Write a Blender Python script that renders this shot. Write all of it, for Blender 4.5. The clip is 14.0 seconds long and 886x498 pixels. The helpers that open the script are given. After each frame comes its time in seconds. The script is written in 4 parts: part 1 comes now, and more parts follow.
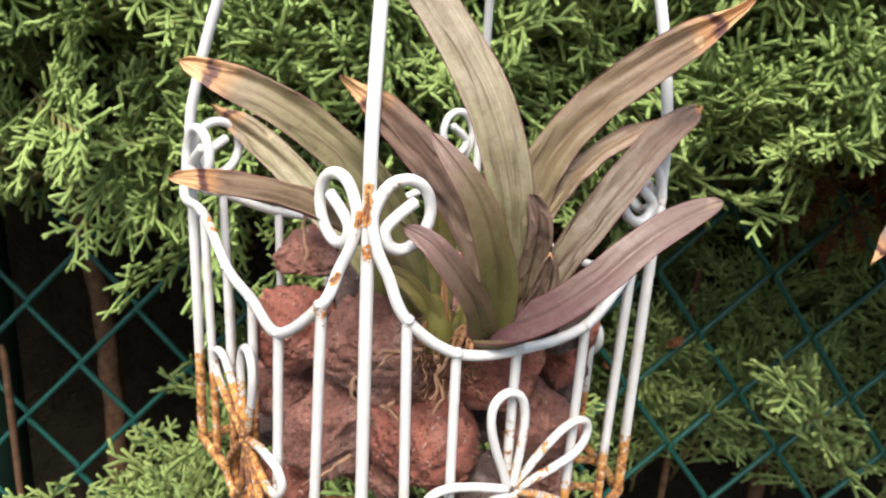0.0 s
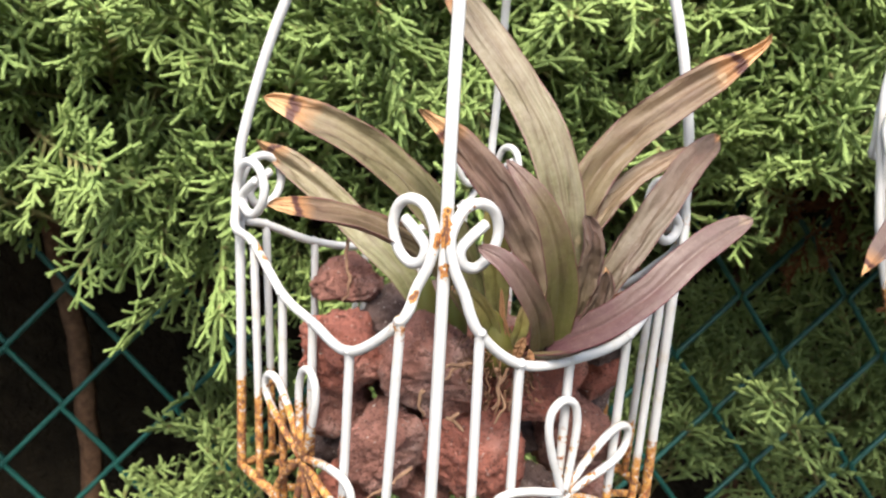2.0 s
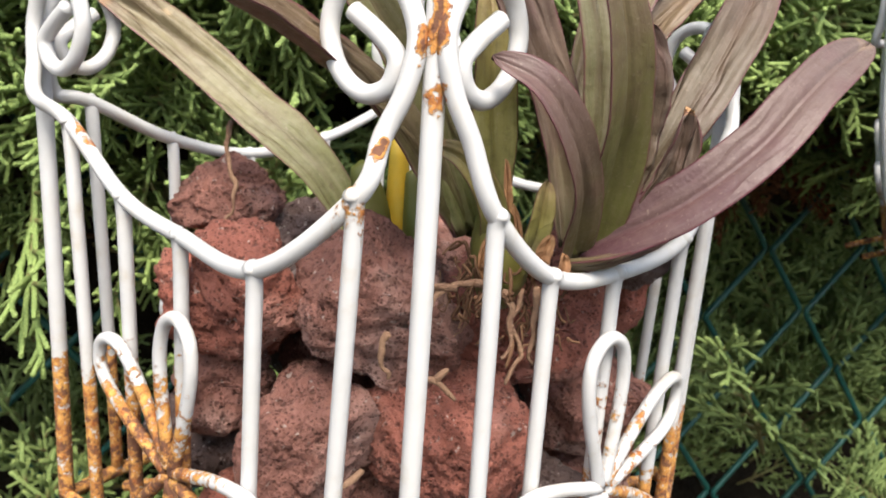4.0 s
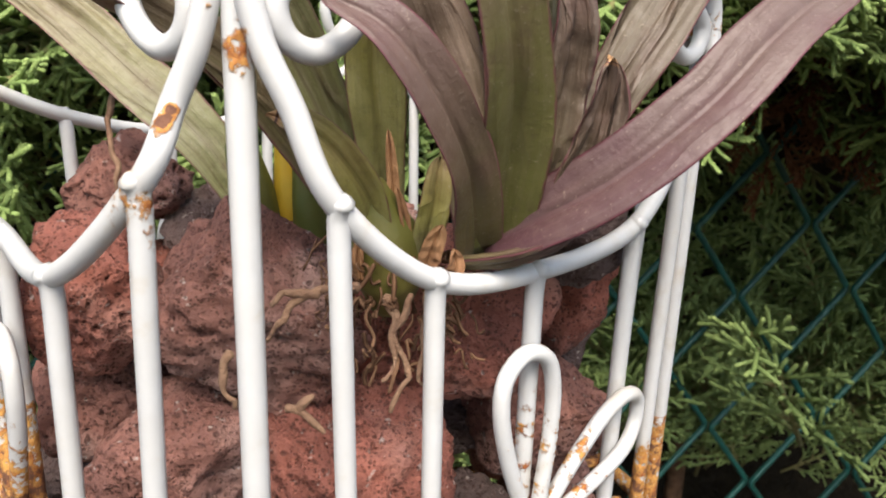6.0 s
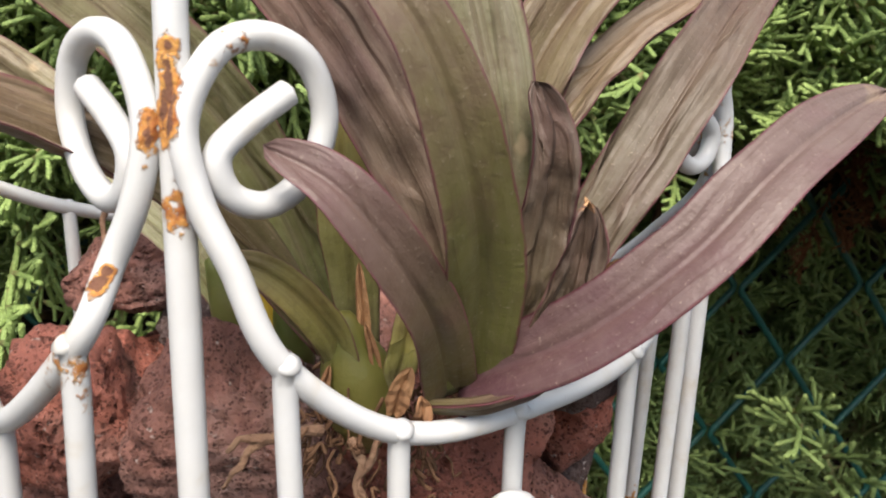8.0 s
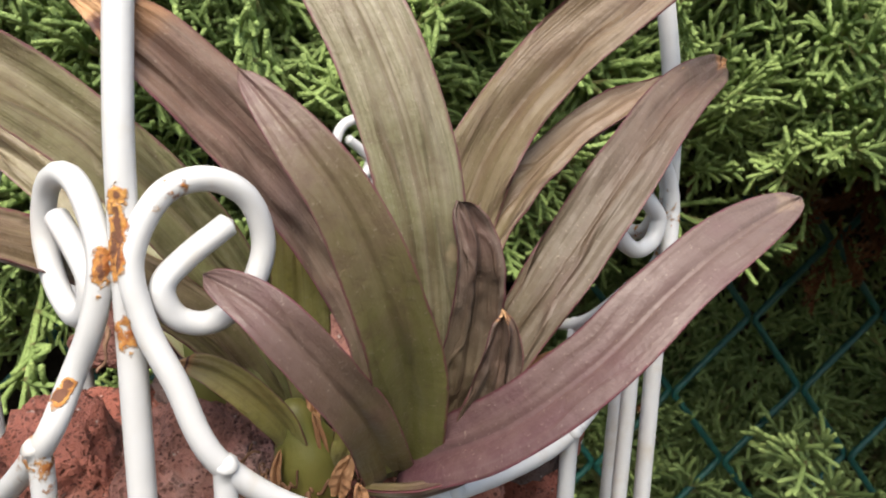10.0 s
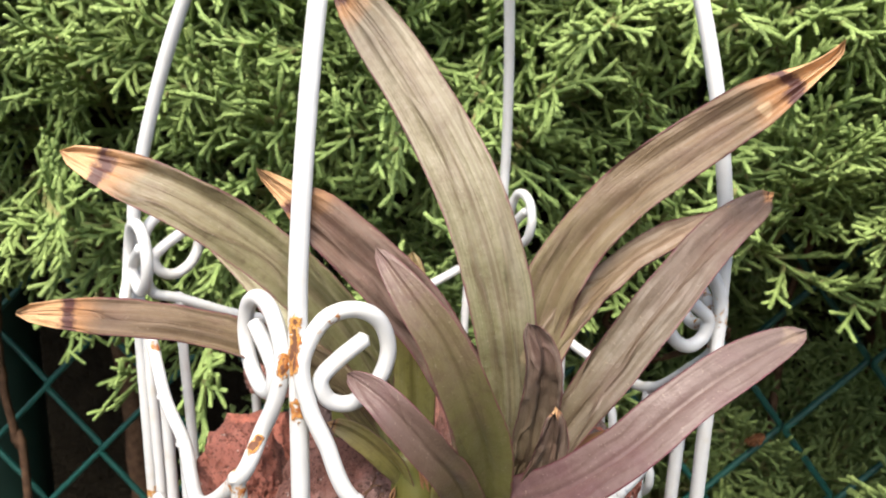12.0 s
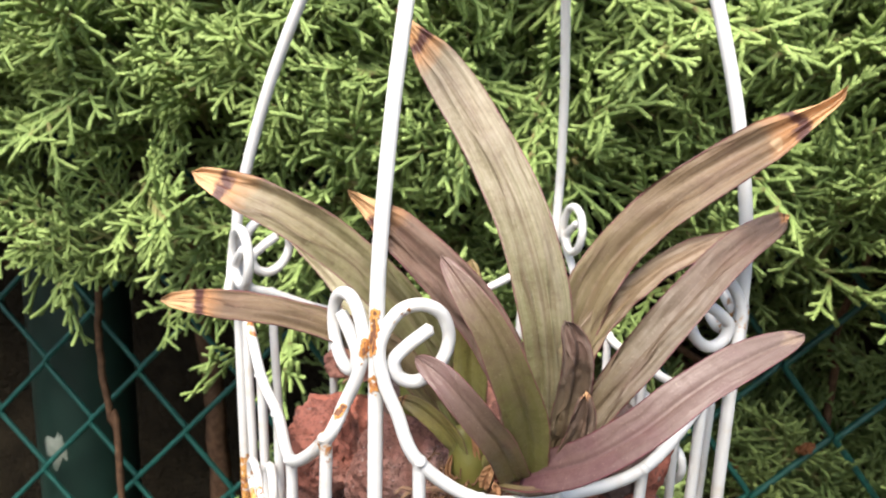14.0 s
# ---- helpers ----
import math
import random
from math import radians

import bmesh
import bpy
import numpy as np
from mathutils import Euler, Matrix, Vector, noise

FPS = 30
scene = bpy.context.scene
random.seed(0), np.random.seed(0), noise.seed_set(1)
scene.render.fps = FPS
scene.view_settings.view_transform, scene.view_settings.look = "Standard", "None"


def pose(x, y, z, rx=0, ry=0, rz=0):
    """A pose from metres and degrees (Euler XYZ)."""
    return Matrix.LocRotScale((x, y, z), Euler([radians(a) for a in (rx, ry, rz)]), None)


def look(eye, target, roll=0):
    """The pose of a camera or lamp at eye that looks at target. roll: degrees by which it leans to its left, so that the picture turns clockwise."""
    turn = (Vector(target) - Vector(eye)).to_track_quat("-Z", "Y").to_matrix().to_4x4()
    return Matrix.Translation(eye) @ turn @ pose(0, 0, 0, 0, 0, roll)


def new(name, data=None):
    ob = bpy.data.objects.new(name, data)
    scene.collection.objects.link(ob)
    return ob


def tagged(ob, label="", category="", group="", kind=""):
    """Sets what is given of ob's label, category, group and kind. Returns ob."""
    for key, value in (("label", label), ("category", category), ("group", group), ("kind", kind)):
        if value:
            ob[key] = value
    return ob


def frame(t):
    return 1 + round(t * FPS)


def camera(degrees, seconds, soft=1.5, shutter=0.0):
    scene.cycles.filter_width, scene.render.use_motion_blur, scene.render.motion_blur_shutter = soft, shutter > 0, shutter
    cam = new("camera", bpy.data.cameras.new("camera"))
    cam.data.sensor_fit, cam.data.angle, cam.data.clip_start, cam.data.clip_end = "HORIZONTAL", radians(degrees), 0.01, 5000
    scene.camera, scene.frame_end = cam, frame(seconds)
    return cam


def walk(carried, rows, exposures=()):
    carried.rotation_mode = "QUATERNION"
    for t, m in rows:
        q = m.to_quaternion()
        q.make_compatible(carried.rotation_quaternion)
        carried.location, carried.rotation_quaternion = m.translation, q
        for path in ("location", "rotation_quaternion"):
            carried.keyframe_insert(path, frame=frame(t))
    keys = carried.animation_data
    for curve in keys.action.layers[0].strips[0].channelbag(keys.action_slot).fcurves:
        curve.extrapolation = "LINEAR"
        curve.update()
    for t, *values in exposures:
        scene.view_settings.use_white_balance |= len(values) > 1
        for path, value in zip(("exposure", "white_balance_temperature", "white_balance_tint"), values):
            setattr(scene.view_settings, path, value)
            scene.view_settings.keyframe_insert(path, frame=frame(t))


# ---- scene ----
cam = camera(60.0, 14.0, soft=1.8)
cam.data.dof.use_dof, cam.data.dof.focus_distance, cam.data.dof.aperture_fstop = True, 0.15, 48.0
PATH = [
    (0, (0.01125, -0.01455, 1.43231), (-0.0071, 1.8979, 0.8474), 3.39),
    (0.5, (-0.00711, -0.02700, 1.44125), (0.0314, 1.8912, 0.8763), 2.63),
    (1, (-0.00912, -0.02445, 1.44438), (0.0358, 1.9007, 0.9043), 2.57),
    (1.5, (-0.00764, -0.02949, 1.44584), (0.0476, 1.9023, 0.9309), 2.59),
    (2, (-0.02965, -0.03420, 1.42975), (0.1035, 1.9023, 0.9478), 3.16),
    (2.5, (-0.04400, -0.00347, 1.40481), (0.3318, 1.9169, 0.9914), 4.67),
    (3, (-0.05613, 0.02794, 1.38799), (0.5029, 1.9071, 0.9929), 4.54),
    (5.5, (-0.01239, 0.09266, 1.36271), (0.3652, 1.9817, 0.8251), 1.29),
    (6, (-0.00545, 0.09426, 1.36663), (0.3599, 1.9896, 0.8428), 1.68),
    (6.5, (0.00049, 0.10066, 1.37023), (0.3060, 2.0184, 0.8919), 1.57),
    (7, (0.00203, 0.10367, 1.37329), (0.2702, 2.0309, 0.9108), 1.60),
    (7.5, (0.00616, 0.10600, 1.37648), (0.2603, 2.0403, 0.9361), 1.68),
    (8, (0.00842, 0.10339, 1.38181), (0.2443, 2.0391, 0.9376), 1.65),
    (8.5, (0.01248, 0.10119, 1.38571), (0.2128, 2.0406, 0.9401), 1.48),
    (9, (0.01596, 0.10209, 1.38706), (0.2001, 2.0514, 0.9794), 0.95),
    (11.5, (0.03234, 0.06280, 1.42985), (-0.0570, 2.0055, 0.9630), 2.03),
    (12, (0.03335, 0.05311, 1.43556), (-0.1813, 1.9881, 0.9776), 1.70),
    (12.5, (0.03558, 0.04687, 1.43743), (-0.2520, 1.9757, 0.9936), 1.63),
    (13, (0.03506, 0.03455, 1.44274), (-0.3005, 1.9555, 0.9986), 1.49),
    (13.5, (0.03485, 0.02809, 1.44384), (-0.3384, 1.9386, 0.9851), 1.59),
    (14, (0.04051, 0.01827, 1.44513), (-0.3427, 1.9281, 0.9916), 1.93),
]
walk(cam, [(t, look(eye, aim, roll)) for t, eye, aim, roll in PATH],
     exposures=((0, 1.44), (2, 1.51), (3, 1.40), (6, 1.26), (8.5, 1.12), (9.2, 1.09), (11.5, 1.37), (14, 1.57)))

# ---- light ----
world = bpy.data.worlds.new("world")
scene.world = world
world.use_nodes = True
wn = world.node_tree
sky = wn.nodes.new("ShaderNodeTexSky")
sky.sky_type, sky.sun_disc = "NISHITA", False
sky.sun_elevation, sky.sun_rotation = radians(57), radians(187)
sky.air_density, sky.dust_density = 1.2, 3.0
wn.links.new(sky.outputs[0], wn.nodes["Background"].inputs[0])
wn.nodes["Background"].inputs[1].default_value = 0.115
sun = new("sun", bpy.data.lights.new("sun", "SUN"))
sun.data.energy, sun.data.angle, sun.data.color = 3.3, radians(38), (1.0, 0.915, 0.82)
sun.matrix_world = look((-0.3, -2.1, 5.1), (0, 0.3, 1.35))


# ---- materials ----
def material(name):
    m = bpy.data.materials.new(name)
    m.use_nodes = True
    return m, m.node_tree, m.node_tree.nodes["Principled BSDF"]


def node(tree, kind, **values):
    n = tree.nodes.new(kind)
    for key, value in values.items():
        n.inputs[key.replace("_", " ")].default_value = value
    return n


def ramp(tree, source, stops):
    n = tree.nodes.new("ShaderNodeValToRGB")
    while len(n.color_ramp.elements) < len(stops):
        n.color_ramp.elements.new(0.5)
    for e, (at, col) in zip(n.color_ramp.elements, stops):
        e.position = at
        e.color = (*col, 1) if len(col) == 3 else (col[0], col[0], col[0], 1)
    tree.links.new(source, n.inputs[0])
    return n.outputs[0]


def mixed(tree, fac, a, b, mode="MIX"):
    n = tree.nodes.new("ShaderNodeMix")
    n.data_type, n.blend_type = "RGBA", mode
    for sock, v in ((n.inputs["Factor"], fac), (n.inputs["A"], a), (n.inputs["B"], b)):
        if isinstance(v, (int, float)):
            sock.default_value = v
        elif isinstance(v, tuple):
            sock.default_value = (*v, 1)
        else:
            tree.links.new(v, sock)
    return n.outputs["Result"]


def maths(tree, op, a, b=0.0, clamp=False):
    n = tree.nodes.new("ShaderNodeMath")
    n.operation, n.use_clamp = op, clamp
    for sock, v in zip(n.inputs, (a, b)):
        if isinstance(v, (int, float)):
            sock.default_value = v
        else:
            tree.links.new(v, sock)
    return n.outputs[0]


def attr(tree, name):
    n = tree.nodes.new("ShaderNodeAttribute")
    n.attribute_name = name
    return n.outputs["Fac"]


def noise_tex(tree, scale, detail=4.0, rough=0.6, vector=None):
    n = node(tree, "ShaderNodeTexNoise", Scale=scale, Detail=detail, Roughness=rough)
    if vector is None:
        vector = tree.nodes.new("ShaderNodeTexCoord").outputs["Object"]
    tree.links.new(vector, n.inputs["Vector"])
    return n.outputs["Fac"]


def bumped(tree, bsdf, height, strength, distance):
    b = node(tree, "ShaderNodeBump", Strength=strength, Distance=distance)
    tree.links.new(height, b.inputs["Height"])
    if bsdf.inputs["Normal"].is_linked:
        tree.links.new(bsdf.inputs["Normal"].links[0].from_socket, b.inputs["Normal"])
    tree.links.new(b.outputs[0], bsdf.inputs["Normal"])


def wire_material():
    m, t, p = material("white_coated_wire")
    grime = ramp(t, noise_tex(t, 90), [(0.3, (0.50, 0.505, 0.505)), (0.58, (0.475, 0.475, 0.465)), (0.76, (0.43, 0.39, 0.33))])
    n1 = noise_tex(t, 330, 6, 0.7)
    n2 = noise_tex(t, 620, 3, 0.6)
    sway = maths(t, "MINIMUM", maths(t, "ADD", maths(t, "MULTIPLY", attr(t, "rust"), 4.0), 1.0), 2.4)
    amount = maths(t, "ADD", maths(t, "MULTIPLY", attr(t, "rust"), 1.25), maths(t, "MULTIPLY", maths(t, "SUBTRACT", n1, 0.55), sway))
    spots = maths(t, "ADD", amount, maths(t, "MULTIPLY", maths(t, "SUBTRACT", n2, 0.5), 0.7))
    stain = ramp(t, spots, [(0.22, (0,)), (0.38, (1,))])
    deep = maths(t, "ADD", maths(t, "MULTIPLY", attr(t, "rust"), 1.25), maths(t, "MULTIPLY", maths(t, "SUBTRACT", n1, 0.5), 1.2))
    core = maths(t, "MULTIPLY", ramp(t, deep, [(0.67, (0,)), (0.77, (0.95,))]), stain)
    rust = mixed(t, ramp(t, noise_tex(t, 300, 5, 0.7), [(0.36, (0,)), (0.64, (1,))]), (0.56, 0.30, 0.075), (0.24, 0.070, 0.014))
    t.links.new(mixed(t, core, mixed(t, stain, grime, rust), mixed(t, n2, (0.060, 0.024, 0.016), (0.150, 0.060, 0.032))), p.inputs["Base Color"])
    t.links.new(ramp(t, stain, [(0.0, (0.36,)), (1.0, (0.85,))]), p.inputs["Roughness"])
    bumped(t, p, noise_tex(t, 160, 3), 0.25, 0.0006)
    bumped(t, p, maths(t, "MULTIPLY", stain, n2), 0.8, 0.0008)
    return m


def rock_material(name, light, dark, grey):
    m, t, p = material(name)
    n1 = noise_tex(t, 45, 6, 0.65)
    col = mixed(t, ramp(t, n1, [(0.35, (0,)), (0.65, (1,))]), dark, light)
    col = mixed(t, ramp(t, noise_tex(t, 28, 3), [(0.50, (0,)), (0.70, (0.60,))]), col, grey)
    col = mixed(t, ramp(t, noise_tex(t, 150, 5, 0.7), [(0.38, (0.32,)), (0.55, (0,))]), col, dark)
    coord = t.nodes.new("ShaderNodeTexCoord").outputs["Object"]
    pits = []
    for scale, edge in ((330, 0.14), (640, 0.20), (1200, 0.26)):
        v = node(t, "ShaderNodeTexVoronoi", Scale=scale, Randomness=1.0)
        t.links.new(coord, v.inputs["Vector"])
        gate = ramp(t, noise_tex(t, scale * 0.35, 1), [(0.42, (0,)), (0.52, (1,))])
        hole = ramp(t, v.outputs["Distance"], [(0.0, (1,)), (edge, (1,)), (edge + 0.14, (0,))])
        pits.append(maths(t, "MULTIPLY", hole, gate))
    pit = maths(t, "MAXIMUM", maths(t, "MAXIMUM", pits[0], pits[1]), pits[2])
    fleck = ramp(t, noise_tex(t, 420, 2, 0.5), [(0.66, (0,)), (0.74, (0.7,))])
    col = mixed(t, fleck, col, (0.55, 0.47, 0.42))
    # Shade inside the pores is put into the colour, on top of the bumps.
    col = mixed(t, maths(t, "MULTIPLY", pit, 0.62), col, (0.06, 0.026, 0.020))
    t.links.new(col, p.inputs["Base Color"])
    p.inputs["Roughness"].default_value = 0.93
    p.inputs["Specular IOR Level"].default_value = 0.25
    bumped(t, p, noise_tex(t, 110, 4, 0.7), 0.8, 0.004)
    bumped(t, p, noise_tex(t, 330, 6, 0.8), 0.9, 0.002)
    bumped(t, p, maths(t, "SUBTRACT", 1.0, pit), 0.7, 0.0010)
    return m


def leaf_material(name, base, mid, tip, pale, wrinkle):
    """Fleshy orchid leaf, its colour shifting from base to tip, with lengthwise furrows where it has shrunk, a thin wine-red edge and a burnt tip."""
    m, t, p = material(name)
    own = t.nodes.new("ShaderNodeObjectInfo").outputs["Random"]

    def field(across, along, turn, scale, detail, rough=0.55):
        c = t.nodes.new("ShaderNodeCombineXYZ")
        t.links.new(maths(t, "MULTIPLY", attr(t, "across"), across), c.inputs[0])
        t.links.new(maths(t, "MULTIPLY", attr(t, "along"), along), c.inputs[1])
        t.links.new(maths(t, "MULTIPLY", own, turn), c.inputs[2])
        return noise_tex(t, scale, detail, rough, c.outputs[0])

    streak = field(0.95, 0.9, 40.0, 1.6, 1.5)
    fine = field(5.0, 50.0, 13.0, 1.0, 5, 0.7)
    drift = field(0.35, 2.2, 70.0, 1.0, 2)
    blotch = noise_tex(t, 55, 5, 0.65)
    mottle = noise_tex(t, 420, 4, 0.65)
    speck = noise_tex(t, 1500, 2, 0.6)
    side = maths(t, "ABSOLUTE", attr(t, "across"))
    pin = field(13.0, 1.3, 21.0, 1.0, 3, 0.6)
    grain = field(5.5, 1.1, 33.0, 1.0, 2, 0.5)
    sway = field(0.0, 3.2, 55.0, 1.0, 2)
    lines = maths(t, "ADD", maths(t, "MULTIPLY", attr(t, "across"), 0.95), maths(t, "MULTIPLY", drift, 3.0))
    furrow = ramp(t, maths(t, "PINGPONG", lines, 0.5), [(0.0, (1,)), (0.035, (0.85,)), (0.10, (0.3,)), (0.24, (0,))])
    furrow = maths(t, "MULTIPLY", furrow, ramp(t, noise_tex(t, 26, 3), [(0.38, (0.1,)), (0.58, (1,))]))
    middle = maths(t, "ABSOLUTE", maths(t, "ADD", attr(t, "across"), maths(t, "MULTIPLY", maths(t, "SUBTRACT", sway, 0.5), 0.7 * wrinkle)))
    keel = maths(t, "MULTIPLY", ramp(t, middle, [(0.0, (1,)), (0.05, (0.75,)), (0.20, (0.25,)), (0.42, (0,))]), 0.3 + 0.6 * wrinkle)
    where = maths(t, "ADD", attr(t, "along"), maths(t, "MULTIPLY", maths(t, "SUBTRACT", blotch, 0.5), 0.45))
    col = ramp(t, where, [(0.05, base), (0.50, mid), (0.95, tip)])
    col = mixed(t, maths(t, "MULTIPLY", ramp(t, streak, [(0.46, (0,)), (0.70, (1,))]), 0.04 + 0.56 * wrinkle), col, pale)
    col = mixed(t, ramp(t, mottle, [(0.42, (0,)), (0.75, (0.30,))]), col, pale)
    col = mixed(t, ramp(t, mottle, [(0.28, (0.35,)), (0.45, (0,))]), col, (0.06, 0.035, 0.025))
    # Shade down in the furrows and keel is put into the colour.
    col = mixed(t, maths(t, "MULTIPLY", maths(t, "MAXIMUM", furrow, keel), 0.10 + 0.75 * wrinkle), col, (0.062, 0.036, 0.022))
    col = mixed(t, maths(t, "MULTIPLY", ramp(t, pin, [(0.36, (1,)), (0.52, (0,))]), 0.10 + 0.35 * wrinkle), col, (0.075, 0.048, 0.030))
    col = mixed(t, maths(t, "MULTIPLY", ramp(t, grain, [(0.52, (0,)), (0.66, (1,))]), 0.06 + 0.42 * wrinkle), col, pale)
    col = mixed(t, ramp(t, speck, [(0.64, (0,)), (0.74, (0.30,))]), col, (0.33, 0.28, 0.22))
    col = mixed(t, ramp(t, maths(t, "ADD", side, maths(t, "MULTIPLY", maths(t, "SUBTRACT", mottle, 0.5), 0.20)), [(0.92, (0,)), (0.99, (0.80,))]), col, (0.100, 0.024, 0.036))
    flush = ramp(t, noise_tex(t, 95, 4, 0.6), [(0.50, (0,)), (0.68, (1,))])
    col = mixed(t, maths(t, "MULTIPLY", flush, 0.26 - 0.16 * wrinkle), col, (0.080, 0.030, 0.038))
    d = maths(t, "ADD", attr(t, "dry"), maths(t, "MULTIPLY", maths(t, "SUBTRACT", blotch, 0.5), 0.7))
    ring = ramp(t, d, [(0.46, (0,)), (0.52, (1,)), (0.58, (1,)), (0.63, (0,))])
    col = mixed(t, ramp(t, d, [(0.20, (0,)), (0.46, (0.80,))]), col, (0.31, 0.155, 0.065))
    col = mixed(t, ramp(t, d, [(0.52, (0,)), (0.66, (1,))]), col, mixed(t, fine, (0.34, 0.165, 0.068), (0.52, 0.33, 0.17)))
    col = mixed(t, maths(t, "MULTIPLY", ring, 0.92), col, (0.045, 0.014, 0.016))
    scar = ramp(t, noise_tex(t, 75, 3, 0.5), [(0.70, (0,)), (0.735, (0.8,))])
    col = mixed(t, maths(t, "MULTIPLY", scar, 0.15 + 0.6 * wrinkle), col, (0.42, 0.32, 0.20))
    t.links.new(col, p.inputs["Base Color"])
    t.links.new(ramp(t, mottle, [(0.3, (0.56,)), (0.7, (0.42,))]), p.inputs["Roughness"])
    p.inputs["Specular IOR Level"].default_value = 0.32
    bumped(t, p, streak, 0.10 + 0.70 * wrinkle, 0.0030)
    bumped(t, p, maths(t, "SUBTRACT", 1.0, maths(t, "MAXIMUM", furrow, keel)), 0.15 + 0.7 * wrinkle, 0.0012)
    bumped(t, p, pin, 0.10 + 0.45 * wrinkle, 0.0006)
    bumped(t, p, mottle, 0.35, 0.0005)
    bumped(t, p, speck, 0.30, 0.0003)
    return m


def plain(name, a, b, scale, rough, bump=0.4, depth=0.001, detail=5):
    m, t, p = material(name)
    n1 = noise_tex(t, scale, detail)
    t.links.new(mixed(t, ramp(t, n1, [(0.32, (0,)), (0.68, (1,))]), a, b), p.inputs["Base Color"])
    p.inputs["Roughness"].default_value = rough
    p.inputs["Specular IOR Level"].default_value = 0.4 if rough < 0.9 else 0.05
    bumped(t, p, noise_tex(t, scale * 5, 4), bump, depth)
    return m


def foliage_material(name, dark, light, tip):
    """Scale-clad juniper cords, paler at the ends, on brownish older wood."""
    m, t, p = material(name)
    island = t.nodes.new("ShaderNodeNewGeometry").outputs["Random Per Island"]
    col = mixed(t, island, dark, light)
    col = mixed(t, ramp(t, noise_tex(t, 9, 3), [(0.40, (0,)), (0.68, (0.55,))]), col, tip)
    col = mixed(t, maths(t, "MULTIPLY", maths(t, "POWER", attr(t, "tip"), 1.5), 0.50), col, tip)
    col = mixed(t, ramp(t, maths(t, "ADD", attr(t, "wood"), maths(t, "MULTIPLY", maths(t, "SUBTRACT", noise_tex(t, 60, 3), 0.5), 0.6)), [(0.35, (0,)), (0.75, (0.85,))]), col, (0.20, 0.135, 0.065))
    v = node(t, "ShaderNodeTexVoronoi", Scale=850.0)
    t.links.new(t.nodes.new("ShaderNodeTexCoord").outputs["Object"], v.inputs["Vector"])
    scales = ramp(t, v.outputs["Distance"], [(0.1, (1,)), (0.62, (0,))])
    col = mixed(t, ramp(t, scales, [(0.0, (0.55,)), (0.5, (0,))]), col, dark)
    t.links.new(col, p.inputs["Base Color"])
    p.inputs["Roughness"].default_value = 0.6
    p.inputs["Specular IOR Level"].default_value = 0.25
    bumped(t, p, scales, 0.7, 0.0008)
    return m


M_WIRE = wire_material()
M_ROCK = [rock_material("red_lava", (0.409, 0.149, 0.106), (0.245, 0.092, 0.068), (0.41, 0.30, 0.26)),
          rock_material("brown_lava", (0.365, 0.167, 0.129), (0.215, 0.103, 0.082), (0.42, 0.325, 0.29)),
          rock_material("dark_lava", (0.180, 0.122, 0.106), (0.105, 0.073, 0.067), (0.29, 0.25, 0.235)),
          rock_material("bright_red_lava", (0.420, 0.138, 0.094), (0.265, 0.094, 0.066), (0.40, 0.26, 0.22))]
M_LEAF = {"olive": leaf_material("olive_leaf", (0.092, 0.090, 0.028), (0.116, 0.086, 0.044), (0.142, 0.090, 0.058), (0.200, 0.150, 0.104), 0.75),
          "silvery": leaf_material("silvery_leaf", (0.0860, 0.0877, 0.031), (0.142, 0.128, 0.072), (0.162, 0.125, 0.082), (0.255, 0.230, 0.168), 0.7),
          "purple": leaf_material("purple_leaf", (0.0572, 0.0220, 0.030), (0.088, 0.054, 0.047), (0.114, 0.081, 0.070), (0.15, 0.108, 0.095), 0.10),
          "dusky": leaf_material("dusky_leaf", (0.084, 0.074, 0.022), (0.082, 0.054, 0.036), (0.096, 0.058, 0.054), (0.122, 0.092, 0.074), 0.08),
          "plum": leaf_material("plum_leaf", (0.0968, 0.0862, 0.038), (0.132, 0.085, 0.070), (0.165, 0.095, 0.062), (0.20, 0.150, 0.115), 0.65),
          "grey": leaf_material("grey_mauve_leaf", (0.066, 0.056, 0.024), (0.082, 0.060, 0.040), (0.098, 0.062, 0.050), (0.138, 0.112, 0.088), 0.75),
          "green": leaf_material("green_leaf", (0.086, 0.090, 0.020), (0.096, 0.088, 0.028), (0.108, 0.062, 0.058), (0.150, 0.128, 0.070), 0.10),
          "fresh": leaf_material("fresh_leaf", (0.1350, 0.1350, 0.060), (0.240, 0.215, 0.055), (0.185, 0.130, 0.060), (0.32, 0.30, 0.13), 0.15),
          "pale": leaf_material("pale_leaf", (0.120, 0.136, 0.038), (0.142, 0.132, 0.062), (0.150, 0.112, 0.068), (0.230, 0.210, 0.135), 0.6)}
M_BULB = plain("green_pseudobulb", (0.085, 0.098, 0.018), (0.130, 0.112, 0.028), 60, 0.5, 0.3)
M_YELLOW = plain("yellowing_stem", (0.50, 0.31, 0.02), (0.36, 0.27, 0.03), 70, 0.5, 0.3)
M_SHEATH = plain("dry_sheath", (0.34, 0.185, 0.085), (0.17, 0.075, 0.035), 110, 0.8, 0.5)
M_ROOT = plain("dry_root", (0.27, 0.165, 0.100), (0.15, 0.080, 0.050), 260, 0.88, 0.8)
M_FIBRE = plain("brown_fibre", (0.17, 0.095, 0.055), (0.08, 0.042, 0.025), 160, 0.9, 0.4)
M_TWIG = plain("twig_bark", (0.13, 0.075, 0.045), (0.06, 0.035, 0.022), 120, 0.9, 0.6)
M_FENCE = plain("green_plastic_wire", (0.007, 0.058, 0.047), (0.011, 0.076, 0.061), 70, 0.42, 0.15)
